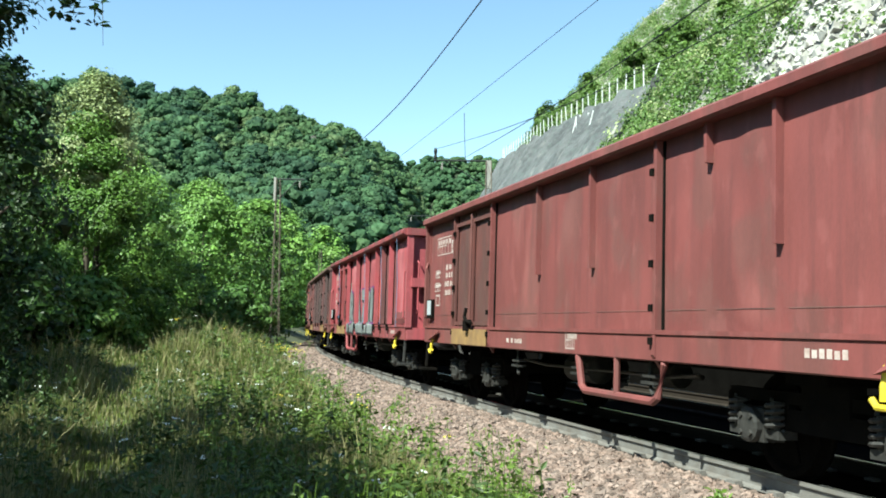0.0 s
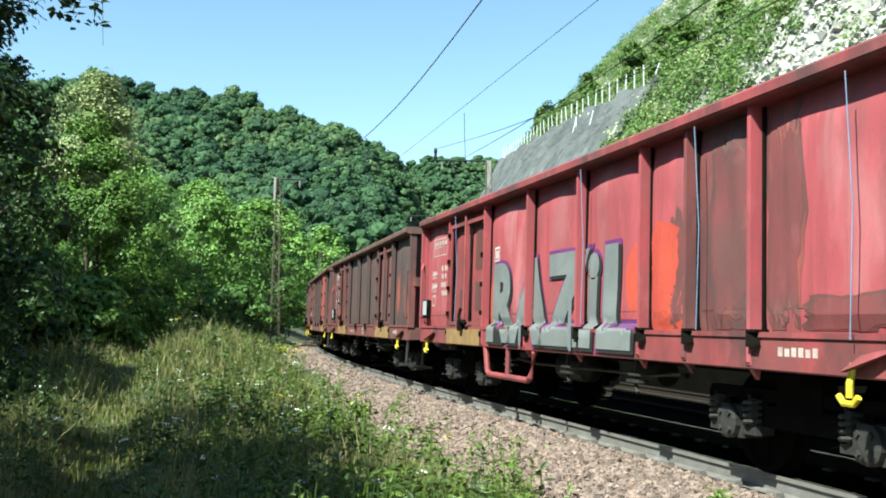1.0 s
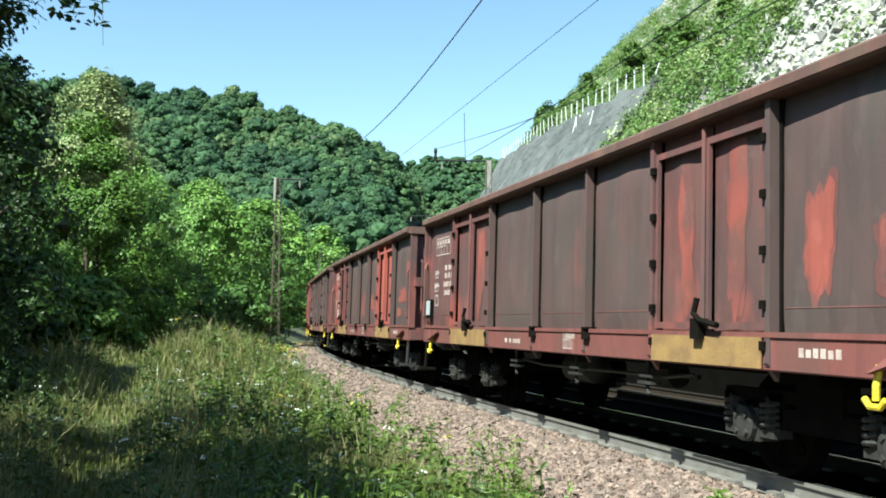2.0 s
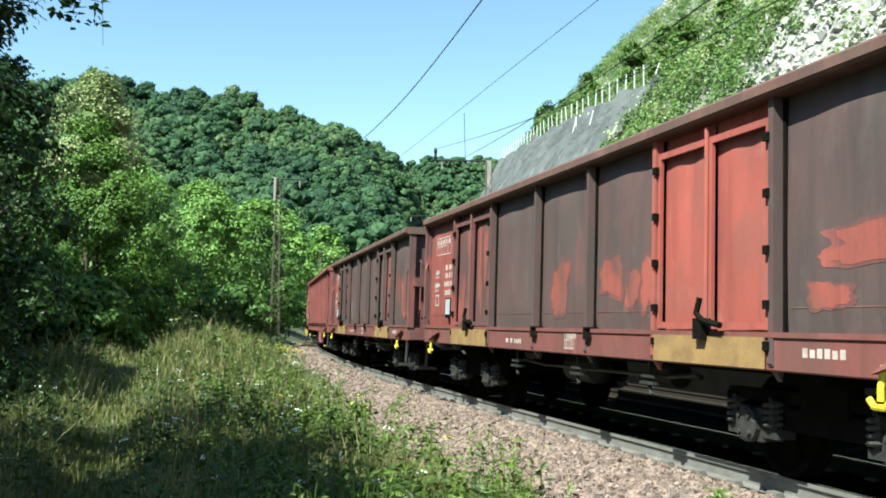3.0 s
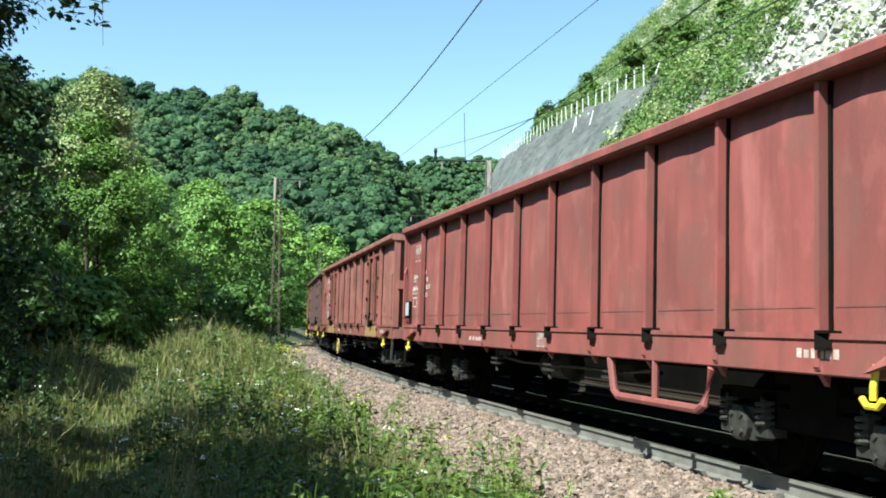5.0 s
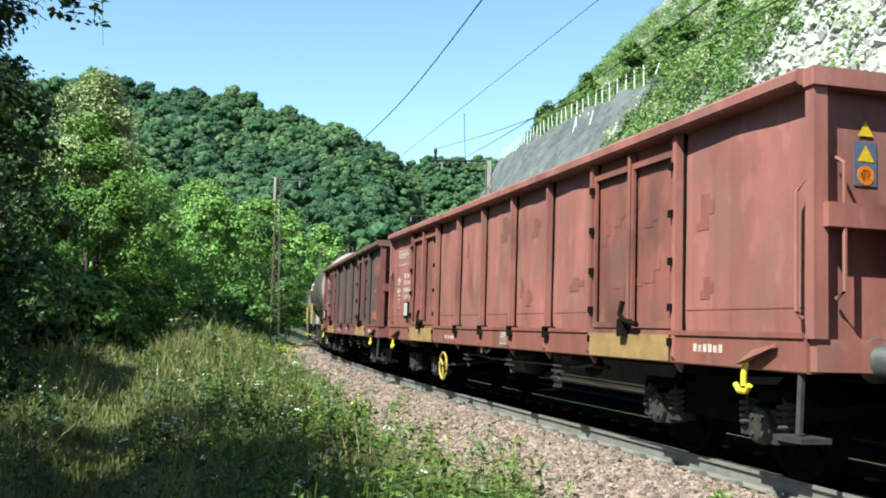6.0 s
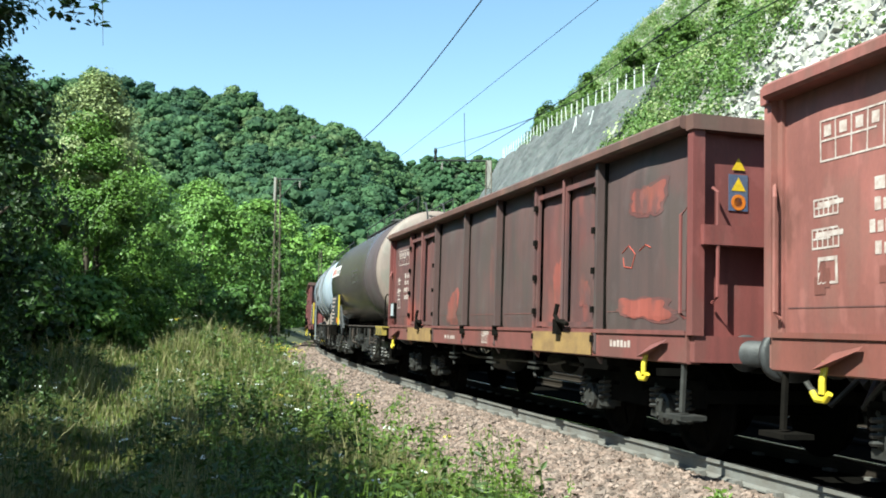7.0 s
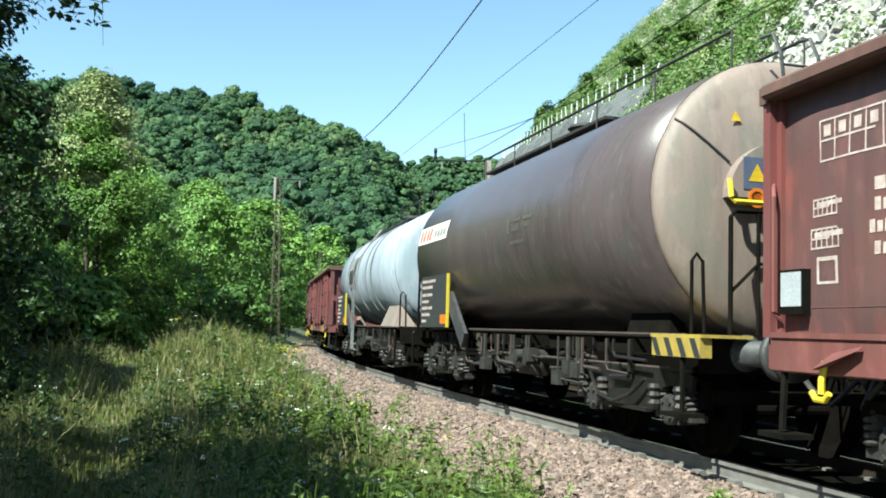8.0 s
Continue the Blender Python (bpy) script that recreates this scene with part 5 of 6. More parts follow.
couple(open_wagon("open_wagon", "weathered brown open goods wagon at the end of the view", 6.4, 4.5, ST, DR, [P_BROWN_DK] * 7, 12, P_RIM_DK, P_BROWN_DK, P_BROWN_DK), -152.6, 4.5)


# ---- graffiti, stickers and cords ----
def flat_text(word, size, bold, material, w, name, label, x, z, y, lean=0.12, wide=1.0):
    """Painted letters on the path side of a wagon."""
    cu = bpy.data.curves.new("letters", "FONT")
    cu.body, cu.size, cu.offset, cu.shear, cu.fill_mode = word, size, bold, lean, "FRONT"
    cu.space_character = 1.12
    tmp = new("letters", cu)
    me = bpy.data.meshes.new_from_object(tmp.evaluated_get(bpy.context.evaluated_depsgraph_get()))
    bpy.data.objects.remove(tmp)
    me.transform(Matrix.Translation((x, y, z)) @ Matrix.Rotation(math.pi / 2, 4, "X") @ Matrix.Diagonal((wide, 1, 1, 1)))
    lift = abs(y) - 1.4785
    bm = bmesh.new()
    bm.from_mesh(me)
    for _ in range(4):
        bmesh.ops.subdivide_edges(bm, edges=[e for e in bm.edges if e.calc_length() > 0.1], cuts=1, use_grid_fill=True)
    bmesh.ops.triangulate(bm, faces=bm.faces)
    for v in bm.verts:
        v.co.y = -(surfaces[w.name](v.co.x, v.co.z) if v.co.z > 1.26 else 1.478) - 0.01 - lift
    bm.to_mesh(me)
    bm.free()
    me.materials.clear()
    me.materials.append(material)
    return part(name, me, None, w, label)


def blob(w, x, z, rx, rz, material, y, seed, name, label):
    """A sprayed patch with an uneven edge."""
    rng = random.Random(seed)
    n = 26
    b = Build()
    out = surfaces[w.name]
    vs = [(x, y, z)] + [(x + rx * (1 + rng.uniform(-0.05, 0.05)) * math.cos(2 * math.pi * k / n), y, z + rz * (1 + rng.uniform(-0.05, 0.05)) * math.sin(2 * math.pi * k / n)) for k in range(n)]
    rings = 6
    pts = [(x + (px - x) * (q + 1) / rings, pz * (q + 1) / rings + z * (1 - (q + 1) / rings)) for q in range(rings) for px, _, pz in vs[1:]]
    b.add([(x, -out(x, z) - 0.005, z)] + [(px, -out(px, pz) - 0.005, pz) for px, pz in pts],
          [(0, 1 + k, 1 + (k + 1) % n) for k in range(n)] + [(1 + q * n + k, 1 + (q + 1) * n + k, 1 + (q + 1) * n + (k + 1) % n, 1 + q * n + (k + 1) % n) for q in range(rings - 1) for k in range(n)])
    return part(name, b, material, w, label)


g = graffiti_wagon
blob(g, 2.75, 1.72, 0.7, 0.6, M_SPRAY_ORANGE, -1.466, 4, "spray_patch", "orange sprayed patch")
blob(g, -2.3, 1.5, 0.32, 0.45, M_SPRAY_ORANGE, -1.466, 5, "spray_patch", "orange sprayed patch")
flat_text("RAZiL", 1.45, 0.12, M_SPRAY_PURPLE, g, "graffiti_outline", "purple outline of the sprayed letters", -2.36, 1.1, -1.4785, 0.05, 1.12)
flat_text("RAZiL", 1.45, 0.085, M_SPRAY_BLACK, g, "graffiti_shade", "black edge of the sprayed letters", -2.31, 1.07, -1.4865, 0.05, 1.12)
flat_text("RAZiL", 1.45, 0.075, M_SPRAY_GREY, g, "graffiti_letters", "large grey sprayed letters", -2.36, 1.1, -1.4945, 0.05, 1.12)
for k, (x, z0, z1) in enumerate([(-0.86, 1.0, 1.7), (-0.83, 1.05, 1.35), (0.86, 0.98, 1.85), (0.83, 1.0, 1.5)]):
    decal(g, [(x - 0.032, x + 0.032, z0, z1)], M_SPRAY_WHITE, -1.5185 - 0.001 * k, "spray_drip", "white sprayed drips")
for x, z0, z1 in ((1.2, 1.3, 3.05), (-3.9, 1.3, 3.05), (3.7, 1.25, 3.05), (5.7, 1.2, 3.05)):
    b = Build()
    b.tube([(x, -1.57, z1), (x + 0.02, -1.53, (z0 + z1) / 2), (x, -1.54, z0)], 0.005, 5)
    part("cord", b, M_CLOTH, g, "thin blue cord tied to the rail")

# sticker, warning plates and seam on the tanks
shell_patch(tank_a, -4.75, -2.75, 7, 20, 1.47, 2.6, M_WHITE, "sticker", "white sticker with red and grey shapes")
for x in (-4.62, -4.4, -4.15, -3.95):
    shell_patch(tank_a, x, x + 0.12, 9, 18, 1.47, 2.6, M_SPRAY_ORANGE, "sticker_mark", "red mark of the sticker", 0.01)
for x in (-3.6, -3.4, -3.2, -3.0):
    shell_patch(tank_a, x, x + 0.12, 10, 15, 1.47, 2.6, M_SPRAY_GREY, "sticker_mark", "grey mark of the sticker", 0.01)
for x0, x1, a0, a1 in ((0.7, 1.05, 4, 6), (0.7, 1.0, -1, 2), (0.5, 0.62, -2, 6), (1.15, 1.5, 4, 6), (1.2, 1.4, 0, 2), (0.6, 1.2, -8, -6)):
    shell_patch(tank_a, x0, x1, a0, a1, 1.47, 2.6, M_SHADOW_PAINT, "faded_mark", "faded dark lettering on the tank", 0.004)
shell_patch(tank_b, -2.6, -1.5, -12, 24, 1.36, 2.6, P_HOOP, "side_panel", "grey panel on the tank side", 0.036)
shell_patch(tank_b, -2.45, -1.75, -8, 8, 1.36, 2.6, M_SIGN_BLACK, "hatch", "dark hatch in the side panel", 0.042)
b = Build()
for x in (-1.35, -1.0):
    b.tube([(x, -1.42, 0.55), (x, -1.43, 2.3), (x, -1.3, 3.1), (x, -0.7, 3.95)], 0.022, 6)
for z in np.arange(0.7, 2.4, 0.3):
    b.tube([(-1.35, -1.42, z), (-1.0, -1.42, z)], 0.016, 6)
part("side_ladder", b, P_HOOP, tank_b, "grey steel ladder on the tank's side")
b = Build()
b.add([(2.2, -1.2, 1.2), (4.2, -1.2, 1.2), (3.9, -0.95, 1.95), (2.6, -0.95, 1.95), (2.2, -0.6, 1.2), (4.2, -0.6, 1.2), (3.9, -0.6, 1.9), (2.6, -0.6, 1.9)],
      [(0, 1, 2, 3), (4, 7, 6, 5), (0, 4, 5, 1), (1, 5, 6, 2), (2, 6, 7, 3), (3, 7, 4, 0)])
part("saddle_shield", b, P_TANK_END, tank_b, "rusty beige shield at the tank's saddle")
xe = 5.17
b = Build()
arch = [(-0.25 + 0.56 * math.cos(a), 2.56 + 0.56 * math.sin(a)) for a in np.linspace(0, math.pi, 22)]
n = len(arch)
b.add([(x, y, z) for x in (xe - 0.18, xe) for y, z in arch],
      [(i, i + 1, n + i + 1, n + i) for i in range(n - 1)] + [tuple(range(n - 1, -1, -1)), tuple(range(n, 2 * n)), (0, n, 2 * n - 1, n - 1)])
man = part("valve_shield", b, P_TANK_END, tank_a, "half-round steel shield on the tank end")
b = Build()
b.box(xe + 0.002, xe + 0.008, -0.66, -0.36, 2.64, 2.96)
part("warning_plate", b, M_BLUE_SIGN, man, "blue warning plate")
b = Build()
b.add([(xe + 0.012, -0.61, 2.72), (xe + 0.012, -0.41, 2.72), (xe + 0.012, -0.51, 2.9)], [(0, 1, 2)])
part("warning_triangle", b, M_YEL_SIGN, man, "yellow warning triangle")
b = Build()
b.turned([(xe + 0.002, 0.1), (xe + 0.012, 0.1), (xe + 0.012, 0.065), (xe + 0.002, 0.065)], axis="x", at=(0, -0.51, 2.56), n=18)
part("warning_ring", b, M_ORANGE_SIGN, man, "orange warning ring")
b = Build()
b.tube([(xe + 0.05, -0.84, 2.72), (xe + 0.08, -0.84, 2.54), (xe + 0.08, -0.8, 2.5), (xe + 0.08, 0.3, 2.5), (xe + 0.05, 0.33, 2.7)], 0.028, 6)
part("yellow_bar", b, M_YELLOW, tank_a, "yellow grab bar")
b = Build()
b.add([(5.04, -0.72, 3.34), (5.04, -0.6, 3.34), (5.03, -0.66, 3.45)], [(0, 1, 2)])
part("warning_triangle", b, M_YEL_SIGN, tank_a, "small yellow warning triangle")
b = Build()
seam = []
for k in range(9):
    y, z = -1.24 + 0.5 * k / 8, 3.35 - 0.43 * k / 8
    q = min(1, math.hypot(y, z - 2.6) / 1.47)
    seam.append((4.79 + 0.3 * math.sqrt(1 - q * q) ** 0.8, y, z))
b.tube(seam, 0.012, 5)
part("weld_seam", b, M_GREASE, tank_a, "dark weld seam across the tank end")

# square emblem plates painted on two wagons
for wagon, x, z in ((train[0][0], -4.95, 2.5), (graffiti_wagon, -2.35, 2.2)):
    decal(wagon, [(x, x + 0.3, z, z + 0.025), (x, x + 0.3, z + 0.195, z + 0.22), (x, x + 0.025, z, z + 0.22), (x + 0.275, x + 0.3, z, z + 0.22), (x + 0.07, x + 0.13, z + 0.05, z + 0.17), (x + 0.17, x + 0.23, z + 0.05, z + 0.17)], M_WHITE, None, "emblem", "white square emblem frame")


def scrawl(w, pts, material, label):
    """A sprayed line following the side plate."""
    out = surfaces[w.name]
    P = []
    for i in range(len(pts) - 1):
        for k in range(6):
            u = k / 6
            x, z = pts[i][0] * (1 - u) + pts[i + 1][0] * u, pts[i][1] * (1 - u) + pts[i + 1][1] * u
            P.append((x, -out(x, z) - 0.004, z))
    b = Build()
    b.tube(P, 0.0045, 5)
    part("scrawl", b, material, w, label)


g_soot = [(3.75, 4.3, 1.35, 3.0), (4.55, 4.95, 1.3, 3.0), (5.1, 6.1, 1.28, 1.5), (3.0, 3.3, 1.3, 2.2)]
w5 = train[4][0]
w4 = train[3][0]
w3 = train[2][0]


def flakes(w, boxes, material, seed, label):
    """Areas of older paint showing through the soot, each a ragged field with a rubbed rim."""
    rng = random.Random(seed)
    out = surfaces[w.name]
    for x0, x1, z0, z1 in boxes:
        cx, cz, rx, rz = (x0 + x1) / 2, (z0 + z1) / 2, (x1 - x0) / 2, (z1 - z0) / 2
        n, rings = 44, 7
        ph = [rng.uniform(0, 6.28) for _ in range(5)]
        for grow, lift, m in ((1.22, 0.003, P_DARK_RED), (1.0, 0.005, material)):
            rim = []
            for k in range(n):
                a = 2 * math.pi * k / n
                c, d = math.cos(a), math.sin(a)
                q = 1 / (abs(c) ** 5 + abs(d) ** 5) ** 0.2
                q *= grow * (1 + 0.13 * math.sin(2 * a + ph[0]) + 0.1 * math.sin(3 * a + ph[1] + grow) + 0.08 * math.sin(7 * a + ph[2]) + rng.uniform(-0.09, 0.09))
                rim.append((cx + rx * q * c, min(3.06, max(1.26, cz + rz * q * d))))
            vs = [(cx, -out(cx, cz) - lift, cz)]
            for r in range(1, rings + 1):
                for x, z in rim:
                    px, pz = cx + (x - cx) * r / rings, cz + (z - cz) * r / rings
                    vs.append((px, -out(px, pz) - lift, pz))
            fs = [(0, 1 + k, 1 + (k + 1) % n) for k in range(n)]
            fs += [(1 + r * n + k, 1 + (r + 1) * n + k, 1 + (r + 1) * n + (k + 1) % n, 1 + r * n + (k + 1) % n) for r in range(rings - 1) for k in range(n)]
            part("paint_patch", Build().add(vs, fs), m, w, label)


flakes(g, g_soot, P_RED_SOOT, 14, "sooty stain on the red side plate")
for x0, x1, z0, z1 in ((-3.38, -3.0, 2.15, 2.9), (-3.36, -3.06, 1.5, 1.95), (-4.2, -3.85, 1.5, 1.85)):
    decal(g, [(x0, x1, z0, z1)], P_BROWN_DK, None, "paint_patch", "brown rectangle of touched-up paint")
OLD_RED = "ragged patch of older red paint showing through soot"
flakes(w5, [(3.53, 3.86, 1.4, 3.05), (3.16, 3.42, 2.14, 2.34), (4.06, 4.26, 2.16, 2.36), (3.2, 3.42, 1.32, 1.72), (3.9, 4.25, 1.32, 1.9), (5.35, 6.2, 1.5, 2.15), (4.66, 4.76, 1.8, 2.4), (5.0, 5.1, 1.75, 2.3), (-3.4, -3.16, 1.9, 3.0), (-4.2, -3.9, 2.1, 2.35), (-2.52, -2.4, 2.0, 2.6), (0.3, 0.6, 1.3, 1.5)], P_OLD_RED, 15, OLD_RED)
flakes(w4, [(-3.4, -3.22, 1.5, 2.9), (-3.1, -2.95, 1.9, 2.7), (-2.9, -2.75, 1.5, 2.3), (-3.95, -3.7, 1.6, 2.9), (-4.3, -4.1, 1.5, 2.1), (-0.3, 0.2, 1.45, 2.0), (1.15, 1.6, 1.6, 2.0), (1.75, 2.05, 1.5, 1.85), (2.1, 2.35, 1.5, 1.95), (5.0, 6.2, 1.75, 1.98), (4.8, 5.2, 1.42, 1.6), (5.75, 6.2, 2.3, 2.55)], P_OLD_RED, 16, OLD_RED)
flakes(w3, [(2.9, 3.15, 1.5, 2.6), (3.7, 4.0, 1.5, 2.9), (4.8, 5.1, 1.6, 2.3), (5.6, 6.0, 1.5, 2.0), (-3.4, -3.1, 1.5, 2.8)], P_OLD_RED, 17, OLD_RED)
flakes(train[7][0], [(5.2, 5.8, 2.4, 2.7), (5.0, 5.9, 1.35, 1.55), (3.0, 3.3, 1.5, 2.1), (3.8, 4.1, 1.5, 1.8), (-1.9, -1.3, 1.3, 1.75)], P_OLD_RED, 18, OLD_RED)
scrawl(w5, [(-2.1, 1.8), (-2.06, 1.87), (-2.01, 1.88), (-1.96, 1.81), (-1.91, 1.88), (-1.86, 1.87), (-1.82, 1.78), (-1.9, 1.62), (-1.88, 1.5), (-1.82, 1.34)], M_SPRAY_WHITE, "pale sprayed scrawl")
scrawl(w5, [(-2.1, 1.8), (-2.07, 1.72), (-1.93, 1.62)], M_SPRAY_WHITE, "pale sprayed scrawl")
w8 = train[7][0]
scrawl(w8, [(4.9, 2.05), (5.05, 2.12), (5.2, 2.02), (5.12, 1.88), (4.95, 1.9), (4.92, 2.02)], M_SPRAY_ORANGE, "rusty red sprayed ring")
scrawl(w8, [(5.3, 2.05), (5.45, 2.1), (5.6, 2.05)], M_SPRAY_ORANGE, "rusty red sprayed line")


# ---- sleepers and ballast ----
sleepers(near_track, 0.0, -75, 14)


def make_stones():
    """Loose ballast on the shoulder, as one heap."""
    rng = np.random.default_rng(3)
    n = 38000
    s = np.where(np.arange(n) < 30000, -14 + 22 * rng.beta(1.6, 1.0, n), rng.uniform(-60, -13, n))
    d = rng.uniform(0.98, 2.95, n)
    z = np.interp(d, [0.9, 1.42, 1.75, 2.55, 3.0], [-0.18, -0.16, -0.2, -0.54, -0.72])
    dd, zz = d * math.cos(CANT) - z * math.sin(CANT), z * math.cos(CANT) + d * math.sin(CANT)
    x, y, a = track(s)
    C = np.stack([x - np.cos(a) * dd, y - np.sin(a) * dd, zz + 0.012], -1)
    base = np.array([(1, 0, 0), (-1, 0, 0), (0, 1, 0), (0, -1, 0), (0, 0, 1), (0, 0, -1)], float)
    base[4] = (0.35, 0.2, 1)
    P = base[None] * rng.uniform(0.6, 1.35, (n, 6, 3)) + rng.normal(0, 0.22, (n, 6, 3))
    q = rng.uniform(0, 6.28, (n, 3))
    for k in range(3):
        c, sn = np.cos(q[:, k])[:, None], np.sin(q[:, k])[:, None]
        i, j = (k + 1) % 3, (k + 2) % 3
        u, v = P[..., i] * c - P[..., j] * sn, P[..., i] * sn + P[..., j] * c
        P[..., i], P[..., j] = u, v
    P = P * (rng.uniform(0.02, 0.05, n) * np.where(s < -13, 1.4, 1.0))[:, None, None] * np.array([1.15, 1.15, 0.85]) + C[:, None]
    F = np.array([(0, 2, 4), (2, 1, 4), (1, 3, 4), (3, 0, 4), (2, 0, 5), (1, 2, 5), (3, 1, 5), (0, 3, 5)])
    f = (F[None] + 6 * np.arange(n)[:, None, None]).reshape(-1, 3)
    tagged(new("ballast_stones", bulk("ballast_stones", P.reshape(-1, 3), f, M_BALLAST)), "loose brown ballast stones on the track's shoulder", "ballast", kind="stuff")


make_stones()


# ---- added dark backing at the foot of the slope ----
def make_dark_backing():
    # added wall that blacks out the view beneath the wagons like deep shade
    me = strip("wall_foot", [(-6.9, -0.6), (-6.75, 1.75), (-7.3, 1.8), (-7.4, -0.5)], -130, 40, 1.0, M_SHADE_BACKING, 0.0, False, True)
    tagged(new("wall_foot", me), "added low black wall at the slope's foot, standing in for shade under the wagons", "wall", kind="structure")


# near-black so that the gap under the wagons reads as shade
M_SHADE_BACKING = mat("shade_backing", (0.0038, 0.0034, 0.0031), 0.95, 0, (0.0062, 0.0056, 0.005), 1.5, 0.8, 14, 0.3, spec=0.0)
make_dark_backing()


# ---- slope: rocks, plants, fence ----
def make_rocks():
    rng = np.random.default_rng(21)
    n = 9000
    s = rng.uniform(-33, 6, n)
    e = rng.uniform(9, 19.6, n)
    keep = (e < 18.4 + 0.7 * np.sin(s * 0.7)) & (s > -31 + (e - 15) * 0.8 + 1.5 * np.sin(e * 2))
    s, e = s[keep], e[keep]
    n = len(s)
    C = hill_point(s, e, 0.05)
    size = rng.uniform(0.05, 0.19, n) * rng.uniform(0.4, 1.3, n)
    g = np.array([(x, y, z) for x in (-1, 1) for y in (-1, 1) for z in (-1, 1)], float)
    P = g[None] * rng.uniform(0.45, 1.15, (n, 8, 3))
    q = rng.uniform(0, 6.28, (n, 3))
    for k in range(3):
        c, sn = np.cos(q[:, k])[:, None], np.sin(q[:, k])[:, None]
        i, j = (k + 1) % 3, (k + 2) % 3
        u, v = P[..., i] * c - P[..., j] * sn, P[..., i] * sn + P[..., j] * c
        P[..., i], P[..., j] = u, v
    P = P * size[:, None, None] + C[:, None]
    F = np.array([(0, 1, 3, 2), (4, 6, 7, 5), (0, 4, 5, 1), (2, 3, 7, 6), (0, 2, 6, 4), (1, 5, 7, 3)])
    f = (F[None] + 8 * np.arange(n)[:, None, None]).reshape(-1, 4)
    tagged(new("rock_debris", bulk("rock_debris", P.reshape(-1, 3), f, M_ROCK_WHITE)), "white broken limestone blocks on the steep slope", "rocks", kind="stuff")


M_ROCK_WHITE = mat("limestone_white", (0.3177, 0.3093, 0.2884), 0.95, 0, (0.3762, 0.3595, 0.326), 1.5, 0.8, 9, 0.5, third=(0.1839, 0.1672, 0.1421), third_scale=1.6, third_at=0.6, island=0.3)
make_rocks()


def clump_leaves(C, rng, per, radius, leaf, up=0.6, spread=0.5):
    """Leaves in clumps round the centres, bulging off the slope."""
    n = len(C)
    p = rng.normal(0, 1, (n, per, 3))
    p /= np.linalg.norm(p, axis=2, keepdims=True)
    p *= rng.uniform(0.3, 1, (n, per, 1)) ** 0.5 * radius[:, None, None]
    D = p / radius[:, None, None] + np.array([-0.4, -0.25, up])
    return leaf_quads((C[:, None] + p).reshape(-1, 3), D.reshape(-1, 3), leaf, rng, 0.62, spread)


def make_slope_plants():
    rng = np.random.default_rng(31)
    out, pale = [], []
    n = 4600
    s = rng.uniform(-112, 8, n)
    e = TERRACE + 0.7 + 16 * rng.uniform(0, 1, n) ** 1.3
    low = rng.uniform(0, 1, n) < 0.34
    e = np.where(low, rng.uniform(9, TERRACE, n), e)
    s = np.where(low, np.where(rng.uniform(0, 1, n) < 0.8, rng.uniform(-50, -26, n), rng.uniform(-26, 6, n)), s)
    wall = (s < -45 - (TERRACE - e) * 0.75) & (e < TERRACE + 1.2)
    bare = (s > -29 + (e - 15) * 0.8) & (e < 18.0 + 0.8 * np.sin(s * 0.7)) & (rng.uniform(0, 1, n) < 0.35)
    keep = ~wall & ~bare
    s, e = s[keep], e[keep]
    r = rng.uniform(0.35, 1.0, len(s))
    C = hill_point(s, e, 0.3) + np.array([0, 0, 0.25])
    k = rng.uniform(0, 1, len(s)) < 0.16
    out = clump_leaves(C[~k], rng, 46, r[~k], 0.1)
    pale = clump_leaves(C[k], rng, 46, r[k], 0.1)
    tagged(new("slope_plants", quads_mesh("slope_plants", out, M_LEAF_SLOPE)), "low green bushes and climbers covering the steep slope", "plants", kind="stuff")
    tagged(new("slope_plants_pale", quads_mesh("slope_plants_pale", pale, M_LEAF_PALE)), "pale silvery bushes among the plants of the slope", "plants", kind="stuff")


M_LEAF_SLOPE = leaf_mat("leaf_slope", (0.0878, 0.1506, 0.0251), (0.0502, 0.1004, 0.022), scale=0.35)
make_slope_plants()
rng_t = random.Random(5)
for k in range(26):
    s = -108 + 4.0 * k + rng_t.uniform(-1.5, 1.5)
    e = TERRACE + 2.0 + rng_t.uniform(0, 3.5) if s < -44 else TERRACE + 1.5 + rng_t.uniform(0, 6)
    p = hill_point(np.array(s), np.array(e))
    h = rng_t.uniform(2.0, 3.9)
    t = tree("shrub", "bushy green shrub growing on the steep slope", float(p[0]), float(p[1]), h, h * 0.42, 200 + k, M_LEAF_SLOPE, 0.1, 45, 42, 0.5, 0.14, 0.6, 0.05)
    t.location.z = float(p[2]) - 0.15


